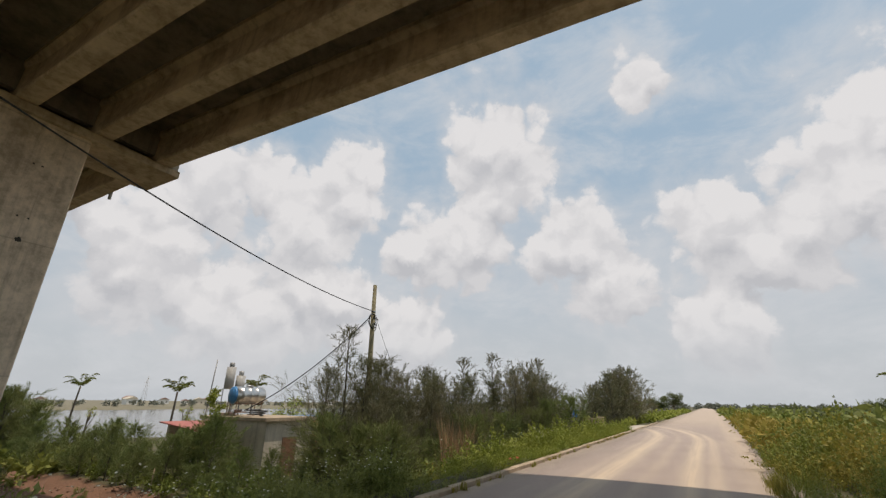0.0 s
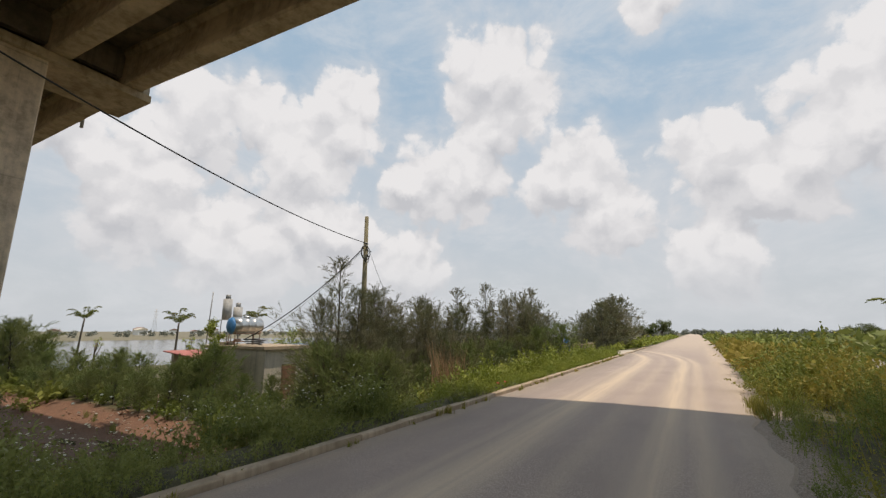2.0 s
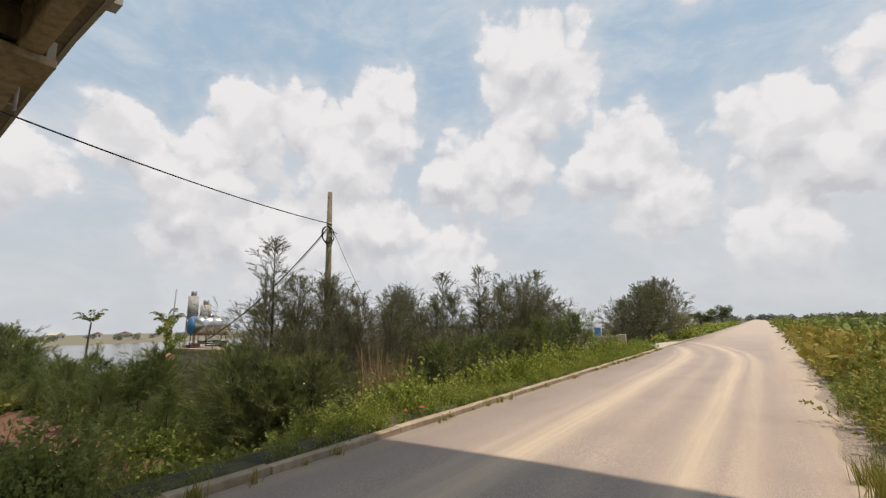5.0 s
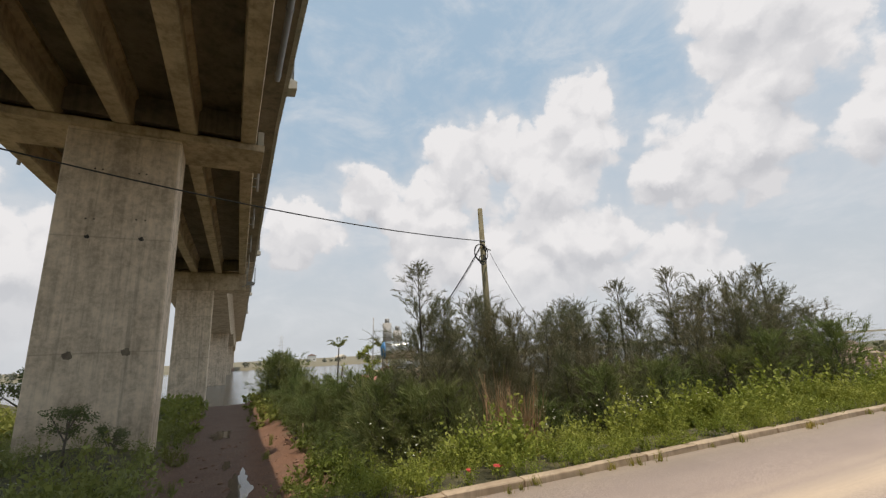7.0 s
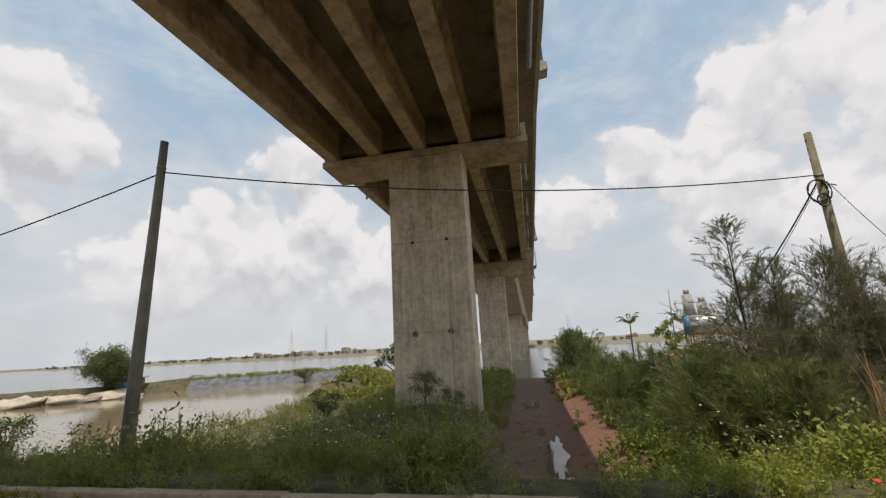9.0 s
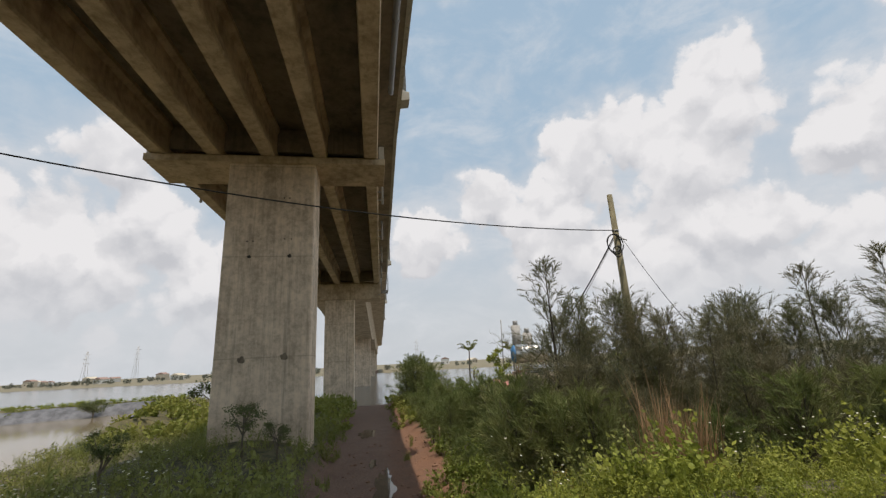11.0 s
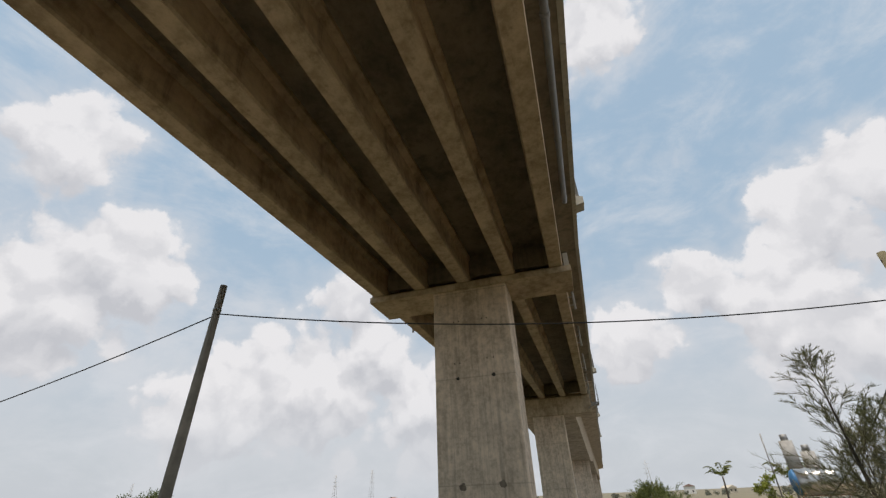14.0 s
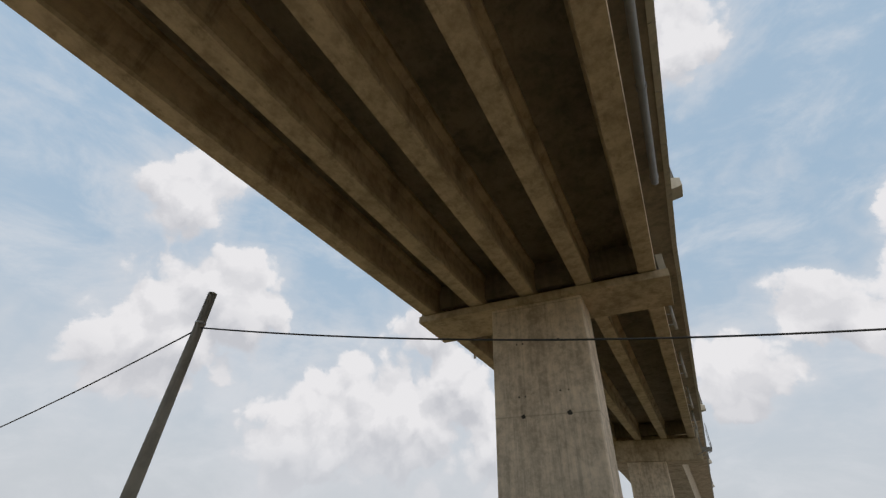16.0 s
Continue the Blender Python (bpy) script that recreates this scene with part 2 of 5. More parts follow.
MAT = {
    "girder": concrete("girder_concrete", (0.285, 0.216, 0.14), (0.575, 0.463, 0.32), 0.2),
    # deck slab and cross beams: a darker concrete tone than the girders
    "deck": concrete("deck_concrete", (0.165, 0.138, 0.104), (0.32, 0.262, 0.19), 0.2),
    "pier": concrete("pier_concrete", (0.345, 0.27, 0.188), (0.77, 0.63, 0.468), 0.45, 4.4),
    "edge": concrete("parapet_concrete", (0.38, 0.35, 0.28), (0.52, 0.48, 0.40), 0.5),
    "stain": mottled("damp_stained_concrete", (0.13, 0.10, 0.07), (0.22, 0.175, 0.125), 4.0),
    "hole": mottled("dark_hole", (0.03, 0.026, 0.02), (0.06, 0.05, 0.04)),
    "pole": concrete("pole_concrete", (0.16, 0.145, 0.12), (0.27, 0.245, 0.20), 0.4),
    "mossy": concrete("mossy_pole_concrete", (0.15, 0.13, 0.075), (0.25, 0.22, 0.13), 0.4),
    "kerb": concrete("kerb_concrete", (0.30, 0.225, 0.15), (0.50, 0.39, 0.27), 0.2),
    "pvc": paint("grey_pipe_plastic", (0.27, 0.28, 0.29), 0.45),
    "steel": mottled("brushed_stainless_steel", (0.62, 0.62, 0.60), (0.48, 0.47, 0.45), 3.0, 0.28, 0.1, 0.003, 60, 0.85),
    "galv": mottled("galvanised_steel", (0.38, 0.385, 0.38), (0.24, 0.24, 0.235), 6.0, 0.55, 0.1, 0.003, 60, 0.3),
    "palegalv": mottled("pale_weathered_zinc", (0.50, 0.49, 0.46), (0.36, 0.35, 0.33), 5.0, 0.7, 0.1, 0.003, 60, 0.0),
    "rust": mottled("rusty_steel", (0.16, 0.08, 0.04), (0.26, 0.14, 0.08), 7.0, 0.8),
    "blue": paint("blue_paint", (0.06, 0.22, 0.46), 0.45),
    "cable": paint("black_cable", (0.03, 0.03, 0.03), 0.6),
    # red tiles faded towards grey: haze put into the far roof colour
    "farroof": mottled("haze_toned_tile_roof", (0.26, 0.17, 0.145), (0.34, 0.25, 0.21), 2.0, 0.8),
    "redroof": mottled("faded_red_sheet_roof", (0.36, 0.10, 0.08), (0.46, 0.17, 0.13), 2.0, 0.6),
    "plaster": concrete("weathered_plaster", (0.44, 0.39, 0.31), (0.64, 0.575, 0.46), 0.5),
    "orange": paint("orange_paint", (0.50, 0.16, 0.05), 0.6),
    "yellow": paint("yellow_paint", (0.62, 0.42, 0.06), 0.6),
    "white": paint("white_paint", (0.75, 0.74, 0.70), 0.6),
    "wood": mottled("weathered_wood", (0.20, 0.15, 0.09), (0.33, 0.25, 0.16), 5.0),
    "bark": mottled("grey_bark", (0.11, 0.09, 0.07), (0.20, 0.165, 0.125), 9.0),
    "darkwood": mottled("dark_twig", (0.05, 0.042, 0.03), (0.095, 0.08, 0.058), 9.0),
    "casu": leafy("casuarina_needles", (0.07, 0.075, 0.043), (0.235, 0.23, 0.135), (0.22, 0.188, 0.12), 0.7, 0.22),
    "casu_young": leafy("young_casuarina_needles", (0.085, 0.118, 0.04), (0.235, 0.285, 0.1), (0.22, 0.22, 0.09), 0.7, 0.3),
    "weed": leafy("weed_leaves", (0.07, 0.1, 0.02), (0.27, 0.32, 0.068), (0.28, 0.275, 0.068), 0.55, 0.3),
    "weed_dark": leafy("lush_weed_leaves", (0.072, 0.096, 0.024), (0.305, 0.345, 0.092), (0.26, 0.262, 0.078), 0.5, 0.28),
    "gold": leafy("yellowing_weed_leaves", (0.105, 0.118, 0.020), (0.357, 0.323, 0.059), (0.420, 0.304, 0.072), 0.6, 0.3),
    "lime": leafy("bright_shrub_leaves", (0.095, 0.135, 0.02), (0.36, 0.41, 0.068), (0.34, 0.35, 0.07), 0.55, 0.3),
    "tree": leafy("broadleaf_leaves", (0.085, 0.11, 0.045), (0.16, 0.19, 0.075), (0.13, 0.14, 0.06), 0.5, 0.3),
    "palm": leafy("palm_leaves", (0.098, 0.128, 0.034), (0.195, 0.216, 0.060), (0.210, 0.184, 0.068), 0.5, 0.3),
    "straw": leafy("dry_stalks", (0.30, 0.17, 0.09), (0.48, 0.31, 0.18), (0.40, 0.26, 0.15), 0.8, 0.15),
    "flower": leafy("white_flower_petals", (0.70, 0.68, 0.56), (0.80, 0.78, 0.66), (0.75, 0.70, 0.50), 0.6, 0.2),
    "red": leafy("red_flower_petals", (0.55, 0.06, 0.05), (0.70, 0.12, 0.10), (0.6, 0.1, 0.08), 0.6, 0.2),
    # haze of the distance is put into these pale grey-green leaf colours
    "far": leafy("haze_toned_far_leaves", (0.17, 0.18, 0.145), (0.24, 0.25, 0.205), (0.21, 0.215, 0.175), 0.8, 0.1),
    "tarp": mottled("black_pond_liner", (0.07, 0.072, 0.078), (0.17, 0.175, 0.19), 1.2, 0.72, 0.5, 0.05, 12),
    "sandbag": mottled("pale_sand_bank", (0.38, 0.325, 0.25), (0.58, 0.505, 0.405), 1.6, 0.9, 0.4, 0.04),
    "paleconc": concrete("pale_post_concrete", (0.34, 0.31, 0.26), (0.52, 0.48, 0.41), 0.4),
    "clod": mottled("red_soil_clod", (0.16, 0.085, 0.055), (0.30, 0.18, 0.115), 6.0, 0.95, 0.5, 0.02),
    "rubble": mottled("brick_rubble", (0.30, 0.19, 0.15), (0.45, 0.34, 0.28), 3.0, 0.9, 0.6, 0.06, 9),
}


def asphalt_material():
    """Grey asphalt with pale dust dragged in by wheels from the side track."""
    m, n = material("dusty_asphalt", 0.9)
    sep = n.add("ShaderNodeSeparateXYZ", {0: n.co})
    x, y = sep.outputs[0], sep.outputs[1]
    wander = n.math("MULTIPLY_ADD", n.noise(n.vmath("MULTIPLY", n.co, (0.25, 0.09, 1)), 1.0, 3.0), 0.36, -0.18)
    turn = n.math("MULTIPLY", n.math("POWER", n.math("MAXIMUM", n.math("DIVIDE", n.math("SUBTRACT", y, 18.5), 9.5), 0.0), 2.2), 0.95)
    lane = n.math("ADD", n.math("ADD", x, wander), turn)
    dust = None
    for centre, width, amount in ((-0.78, 0.27, 1.0), (-1.2, 0.12, 0.35), (0.9, 0.2, 0.95), (1.36, 0.16, 0.6), (2.3, 0.42, 0.6), (-2.55, 0.25, 0.6), (0.1, 0.16, 0.25)):
        d = n.math("DIVIDE", n.math("SUBTRACT", lane if abs(centre) < 2 else x, centre), width)
        g = n.math("MULTIPLY", n.math("POWER", 2.718, n.math("MULTIPLY", n.math("MULTIPLY", d, d), -1.0)), amount)
        dust = g if dust is None else n.math("MAXIMUM", dust, g)
    patch = n.noise(n.vmath("MULTIPLY", n.co, (1.6, 0.2, 1)), 1.2, 6.0, 0.65)
    dust = n.math("MULTIPLY", dust, n.ramp(patch, 0.2, 0.6, 0.75, 1.0))
    fray = n.noise(n.vmath("MULTIPLY", n.co, (9.0, 0.22, 1.0)), 1.0, 4.0, 0.6)
    dust = n.math("MULTIPLY", dust, n.ramp(fray, 0.32, 0.62, 0.65, 1.0))
    dust = n.math("ADD", dust, n.ramp(patch, 0.42, 0.8, 0.0, 0.2), clamp=True)
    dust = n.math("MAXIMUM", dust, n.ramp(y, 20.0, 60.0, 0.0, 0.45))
    stone = n.noise(n.co, 90.0, 2.0)
    tar = n.mix(n.ramp(stone, 0.35, 0.7), (0.27, 0.215, 0.185), (0.52, 0.415, 0.355))
    tar = n.mix(n.ramp(n.noise(n.co, 0.5, 5.0), 0.45, 0.7), tar, (0.335, 0.268, 0.23))
    sand = n.mix(n.noise(n.co, 30.0, 2.0), (0.54, 0.43, 0.31), (0.66, 0.53, 0.395))
    colour(n, n.mix(n.math("MULTIPLY", dust, 0.95), tar, sand))
    relief(n, n.math("ADD", stone, n.noise(n.co, 22.0, 3.0)), 0.6, 0.01)
    return m


def ground_material():
    """Red soil along the path and bare places, rough grass elsewhere, mud by the water, haze tone across the river."""
    m, n = material("grassy_soil", 0.95)
    sep = n.add("ShaderNodeSeparateXYZ", {0: n.co})
    x, y, z = sep.outputs
    wob = n.math("MULTIPLY_ADD", n.noise(n.co, 0.9, 4.0), 1.3, -0.65)
    side = n.math("ABSOLUTE", n.math("SUBTRACT", n.math("ADD", y, wob), n.math("MULTIPLY_ADD", x, 0.045, 6.4)))
    path = n.math("MULTIPLY", n.ramp(side, 2.2, 2.9, 1.0, 0.0), n.ramp(x, -7.5, -6.2, 1.0, 0.0))
    g = n.noise(n.co, 3.0, 5.0)
    grass = n.mix(n.ramp(g, 0.35, 0.65), (0.05, 0.05, 0.022), (0.125, 0.11, 0.05))
    grass = n.mix(n.ramp(n.noise(n.co, 0.12, 4.0), 0.5, 0.7, 0.0, 0.7), grass, (0.17, 0.15, 0.07))
    # far bank: distance haze put into a paler, greyer ground colour
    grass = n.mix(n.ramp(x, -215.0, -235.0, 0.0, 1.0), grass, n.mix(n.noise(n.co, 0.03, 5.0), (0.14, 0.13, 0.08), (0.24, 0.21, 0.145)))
    fine = n.noise(n.co, 14.0, 6.0, 0.7)
    soil = n.mix(n.ramp(fine, 0.3, 0.7), (0.14, 0.068, 0.04), (0.25, 0.135, 0.08))
    wet = n.mix(n.ramp(fine, 0.3, 0.7), (0.125, 0.074, 0.05), (0.26, 0.162, 0.112))
    soil = n.mix(n.ramp(n.math("ADD", y, n.math("MULTIPLY", wob, 0.5)), 5.6, 6.5, 1.0, 0.0), soil, wet)
    soil = n.mix(n.ramp(n.noise(n.co, 1.1, 6.0, 0.7), 0.45, 0.66, 0.0, 0.6), soil, (0.15, 0.085, 0.055))
    shoulder = n.ramp(n.math("MAXIMUM", n.math("MULTIPLY_ADD", wob, 0.3, n.math("ADD", x, 0.6)), n.math("MULTIPLY_ADD", x, -1.0, 0.55)), 3.1, 3.5, 1.0, 0.0)
    gravel = n.mix(n.ramp(n.noise(n.co, 40.0, 3.0), 0.35, 0.65), (0.22, 0.17, 0.135), (0.44, 0.36, 0.29))
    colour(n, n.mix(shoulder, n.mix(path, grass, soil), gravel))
    relief(n, n.math("ADD", fine, n.noise(n.co, 2.0, 5.0)), 0.6, 0.06)
    return m


def water_material(name, tint, wave, rough):
    m, n = material(name, rough)
    colour(n, n.mix(n.noise(n.co, 0.05, 4.0), tint, tuple(k * 0.8 for k in tint)))
    n.bsdf.inputs["IOR"].default_value = 1.33
    w = n.math("ADD", n.noise(n.vmath("MULTIPLY", n.co, (1.0, 2.2, 1.0)), 1.3, 4.0), n.noise(n.co, 0.15, 2.0))
    relief(n, w, wave, 0.06)
    return m


MAT["asphalt"] = asphalt_material()
MAT["ground"] = ground_material()
MAT["river"] = water_material("grey_river_water", (0.16, 0.16, 0.15), 0.5, 0.12)
MAT["pond"] = water_material("murky_pond_water", (0.25, 0.20, 0.13), 0.06, 0.09)
MAT["puddle"] = water_material("muddy_puddle_water", (0.10, 0.08, 0.06), 0.02, 0.03)

# ---------------------------------------------------------------- mesh helpers


def mesh_np(name, verts, faces):
    """A mesh from arrays: verts (n, 3); faces (m, 3 or 4), or a list of such arrays."""
    me = bpy.data.meshes.new(name)
    faces = [np.asarray(f, dtype=np.int32) for f in (faces if isinstance(faces, list) else [faces])]
    faces = [f for f in faces if len(f)]
    loops = np.concatenate([f.ravel() for f in faces])
    sizes = np.concatenate([np.full(len(f), f.shape[1], dtype=np.int32) for f in faces])
    me.vertices.add(len(verts))
    me.vertices.foreach_set("co", np.asarray(verts, dtype=np.float32).ravel())
    me.loops.add(len(loops))
    me.loops.foreach_set("vertex_index", loops)
    me.polygons.add(len(sizes))
    me.polygons.foreach_set("loop_start", np.concatenate([[0], np.cumsum(sizes)[:-1]]).astype(np.int32))
    me.update(calc_edges=True)
    me.validate()
    return me


def thing(name, label, category, place=None, group="", kind=""):
    ob = tagged(new(name), label, category, group, kind)
    if place is not None:
        ob.matrix_basis = place
    return ob


def part(name, bm, mat, parent, label="", smooth=False):
    """Links a bmesh, or a ready mesh, as one mesh object under a thing or a part."""
    if isinstance(bm, bmesh.types.BMesh):
        me = bpy.data.meshes.new(name)
        bm.to_mesh(me)
        bm.free()
    else:
        me = bm
    if not me.materials:
        me.materials.append(MAT[mat])
    if smooth:
        me.polygons.foreach_set("use_smooth", np.ones(len(me.polygons), dtype=bool))
    ob = new(name, me)
    ob.parent = parent
    return tagged(ob, label)


def solo(name, bm, mat, label, category, place=None, group="", kind="", smooth=False):
    ob = part(name, bm, mat, None, "", smooth)
    tagged(ob, label, category, group, kind)
    if place is not None:
        ob.matrix_basis = place
    return ob


def box(x0, x1, y0, y1, z0, z1, bevel=0.0, bm=None):
    bm = bm or bmesh.new()
    made = bmesh.ops.create_cube(bm, size=1.0)["verts"]
    for v in made:
        v.co = Vector(((x0 + x1) / 2 + v.co.x * (x1 - x0), (y0 + y1) / 2 + v.co.y * (y1 - y0), (z0 + z1) / 2 + v.co.z * (z1 - z0)))
    if bevel:
        edges = list({e for v in made for e in v.link_edges})
        bmesh.ops.bevel(bm, geom=edges, offset=bevel, segments=2, affect="EDGES", profile=0.5)
    return bm


def extrude(profile, x0, x1, bm=None, bevel=0.0):
    """A profile of (y, z) drawn along x."""
    bm = bm or bmesh.new()
    a = [bm.verts.new((x0, y, z)) for y, z in profile]
    b = [bm.verts.new((x1, y, z)) for y, z in profile]
    k = len(profile)
    bm.faces.new(a)
    bm.faces.new(b[::-1])
    for i in range(k):
        bm.faces.new((a[i], b[i], b[(i + 1) % k], a[(i + 1) % k]))
    bmesh.ops.recalc_face_normals(bm, faces=bm.faces)
    if bevel:
        bmesh.ops.bevel(bm, geom=list(bm.edges), offset=bevel, segments=2, affect="EDGES", profile=0.5)
    return bm


def tube(points, radii, sides=8, bm=None, caps=True):
    """A round bar along points, with a radius at each."""
    bm = bm or bmesh.new()
    pts = [Vector(p) for p in points]
    radii = radii if hasattr(radii, "__len__") else [radii] * len(pts)
    rings = []
    for i, p in enumerate(pts):
        d = (pts[min(i + 1, len(pts) - 1)] - pts[max(i - 1, 0)]).normalized()
        q = d.to_track_quat("Z", "Y")
        rings.append([bm.verts.new(p + q @ Vector((radii[i] * math.cos(2 * math.pi * k / sides), radii[i] * math.sin(2 * math.pi * k / sides), 0))) for k in range(sides)])
    for a, b in zip(rings, rings[1:]):
        for k in range(sides):
            f = bm.faces.new((a[k], a[(k + 1) % sides], b[(k + 1) % sides], b[k]))
            f.smooth = True
    if caps:
        bm.faces.new(rings[0][::-1])
        bm.faces.new(rings[-1])
    return bm


def leaf_quads(centres, along, across, length, width):
    """Pointed leaves as two triangles each, folded along the midrib: arrays of (n, 3)."""
    n = len(centres)
    L, W = np.asarray(length).reshape(-1, 1), np.asarray(width).reshape(-1, 1)
    v = np.empty((n, 4, 3))
    v[:, 0] = centres
    v[:, 1] = centres + along * L * 0.45 + across * W * 0.5
    v[:, 2] = centres + along * L
    v[:, 3] = centres + along * L * 0.45 - across * W * 0.5
    f = np.arange(n * 4).reshape(n, 4)
    return v.reshape(-1, 3), f


def unit(a):
    return a / np.maximum(np.linalg.norm(a, axis=-1, keepdims=True), 1e-9)

# ---------------------------------------------------------------- the lie of the land
WATER, POND = -2.8, -2.4
POND_EDGE = np.array([(-13.5, -12.6), (-22, -12.6), (-34, -14.6), (-56, -21.5), (-45, -41), (-37, -43), (-30, -52), (-26, -70), (-13.5, -70)])


def smooth(a, lo, hi):
    t = np.clip((a - lo) / (hi - lo), 0.0, 1.0)
    return t * t * (3 - 2 * t)


def inside(poly, x, y):
    """Signed distance to a polygon, positive inside."""
    best, odd = np.full(np.shape(x), 1e9), np.zeros(np.shape(x), dtype=bool)
    for (ax, ay), (bx, by) in zip(poly, np.roll(poly, -1, axis=0)):
        dx, dy = bx - ax, by - ay
        t = np.clip(((x - ax) * dx + (y - ay) * dy) / (dx * dx + dy * dy), 0, 1)
        best = np.minimum(best, np.hypot(x - ax - t * dx, y - ay - t * dy))
        cross = (ay > y) != (by > y)
        odd ^= cross & (x < (bx - ax) * (y - ay) / (by - ay + 1e-12) + ax)
    return np.where(odd, best, -best)


def waves(x, y, scale, seed=0):
    """Cheap smooth unevenness from a few crossed sines."""
    r = np.random.RandomState(seed)
    out = 0
    for k in range(6):
        a, f, p = r.uniform(0, 6.28), scale * r.uniform(0.5, 1.8), r.uniform(0, 6.28)
        out = out + np.sin((x * math.cos(a) + y * math.sin(a)) * f + p)
    return out / 6


def shore(y):
    return np.interp(y, [-300, -90, -45, -21, -12, 0, 8, 60, 300, 1200], [-60, -50, -57, -66, -58, -50, -50, -56, -85, -120])


def far_bank(y):
    return np.interp(y, [-900, -193, 16, 300, 1200], [-520, -293, -235, -250, -420])


def path_line(x):
    return 5.3 + 0.05 * (x + 17)


def ground_z(x, y):
    x, y = np.asarray(x, dtype=float), np.asarray(y, dtype=float)
    left = -2.05 * smooth(-x, 3.3, 8.8) + 0.16 * waves(x, y, 0.7, 1) * smooth(-x, 4, 9)
    right = -0.5 * smooth(x, 3.2, 7.0) - 0.9 * smooth(x, 7, 14) + 0.1 * waves(x, y, 0.6, 2) * smooth(x, 4, 9)
    z = np.where(x < 0, left, right)
    z = z + 1.05 * np.exp(-(((x + 18.6) / 5.0) ** 2 + ((y - 0.3) / 3.4) ** 2))
    cut = smooth(np.abs(y - path_line(x)) * -1, -2.9, -1.4) * smooth(-x, 3.6, 7.2)
    z = z * (1 - cut) + (-2.5 + 0.03 * waves(x, y, 2.5, 4)) * cut
    d = inside(POND_EDGE, x, y)
    z = np.where(d > -2.2, z + (-3.1 - z) * smooth(d, -2.2, 1.0), z)
    berm = np.exp(-((d + 3.2) / 2.2) ** 2) * (x < -30)
    z = z + 1.0 * berm
    side = (29.5 < y) & (y < 34.5) & (x < -2.6) & (x > -30)
    z = np.where(side, z * 0.35, z)
    river = smooth(shore(y) - x, -4.0, 3.0) * smooth(x - far_bank(y), 0.0, 4.0)
    z = z + (-4.5 - z) * river
    z = np.where(x < far_bank(y) + 0.5, -2.0 + 0.6 * smooth(far_bank(y) - x, 0, 25), z)
    return np.where((np.abs(x) < 3.0) & (river < 0.1), -0.03, z)


def axis(*runs):
    out = []
    for a, b, n in runs:
        out.append(np.linspace(a, b, n, endpoint=False))
    return np.concatenate(out + [[runs[-1][1]]])


gx = axis((-3000, -600, 8), (-600, -200, 40), (-200, -70, 26), (-70, -28, 60), (-28, -2, 70), (-2, 4, 8), (4, 24, 30), (24, 200, 20), (200, 3000, 8))
gy = axis((-3000, -400, 7), (-400, -80, 20), (-80, -25, 50), (-25, 36, 120), (36, 90, 40), (90, 500, 25), (500, 3000, 8))
GX, GY = np.meshgrid(gx, gy, indexing="ij")
gv = np.stack([GX, GY, ground_z(GX, GY)], -1).reshape(-1, 3)
ii = np.arange(len(gx) * len(gy)).reshape(len(gx), len(gy))
gf = np.stack([ii[:-1, :-1], ii[1:, :-1], ii[1:, 1:], ii[:-1, 1:]], -1).reshape(-1, 4)
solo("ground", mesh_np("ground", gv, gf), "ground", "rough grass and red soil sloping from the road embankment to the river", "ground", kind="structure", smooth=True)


def sheet(name, poly, z, mat, label, category, kind="structure"):
    bm = bmesh.new()
    bm.faces.new([bm.verts.new((x, y, z)) for x, y in poly])
    bmesh.ops.recalc_face_normals(bm, faces=bm.faces)
    if bm.faces[:][0].normal.z < 0:
        bmesh.ops.reverse_faces(bm, faces=bm.faces)
    return solo(name, bm, mat, label, category, kind=kind)


sheet("river_water", [(-700, -2500), (-44, -2500), (-44, 2500), (-700, 2500)], WATER, "river", "wide grey rippled river behind the bank", "river")
sheet("pond_water", [tuple(p) for p in POND_EDGE + np.array([[0.6, 0.6], [0, 0.8], [0, 0.8], [-0.5, 0], [-0.5, -0.4], [-0.3, -0.5], [-0.5, -0.3], [-0.5, 0], [0.6, 0]])], POND, "pond", "murky brown still water of the fish pond", "pond")

def road_edge(y):
    """Where the asphalt ends on the field side."""
    return np.interp(y, [-10, 4, 8, 16, 27, 44, 70], [2.05, 2.1, 2.16, 2.4, 2.72, 3.2, 3.5])


# the road: one slab with a slight camber, its right edge ragged
ry = axis((-120, -10, 40), (-10, 40, 120), (40, 700, 60))
bm = bmesh.new()
rows = []
for y in ry:
    e = float(road_edge(y)) + 0.07 * math.sin(y * 1.7) + 0.05 * math.sin(y * 4.3 + 1)
    rows.append([bm.verts.new((x, y, z)) for x, z in ((-2.6, -0.05), (-2.6, 0.0), (-1.3, 0.02), (-0.2, 0.03), (1.0, 0.02), (e, 0.0), (e + 0.06, -0.06))])
for a, b in zip(rows, rows[1:]):
    for k in range(6):
        f = bm.faces.new((a[k], a[k + 1], b[k + 1], b[k]))
        f.smooth = 0 < k < 5
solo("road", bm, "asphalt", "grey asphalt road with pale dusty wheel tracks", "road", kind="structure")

# the dusty side track that leaves the road on the river side
bm = bmesh.new()
sx = axis((-16, -2.62, 20))
rows = [[bm.verts.new((x, y0, float(ground_z(x, y0)) + 0.05 + 0.02 * math.sin(x * 3 + k))) for k, y0 in enumerate((29.2 - (0.8 if x > -3.4 else 0), 31, 33, 34.8 + (0.8 if x > -3.4 else 0)))] for x in sx]
for a, b in zip(rows, rows[1:]):
    for k in range(3):
        bm.faces.new((a[k], b[k], b[k + 1], a[k + 1]))
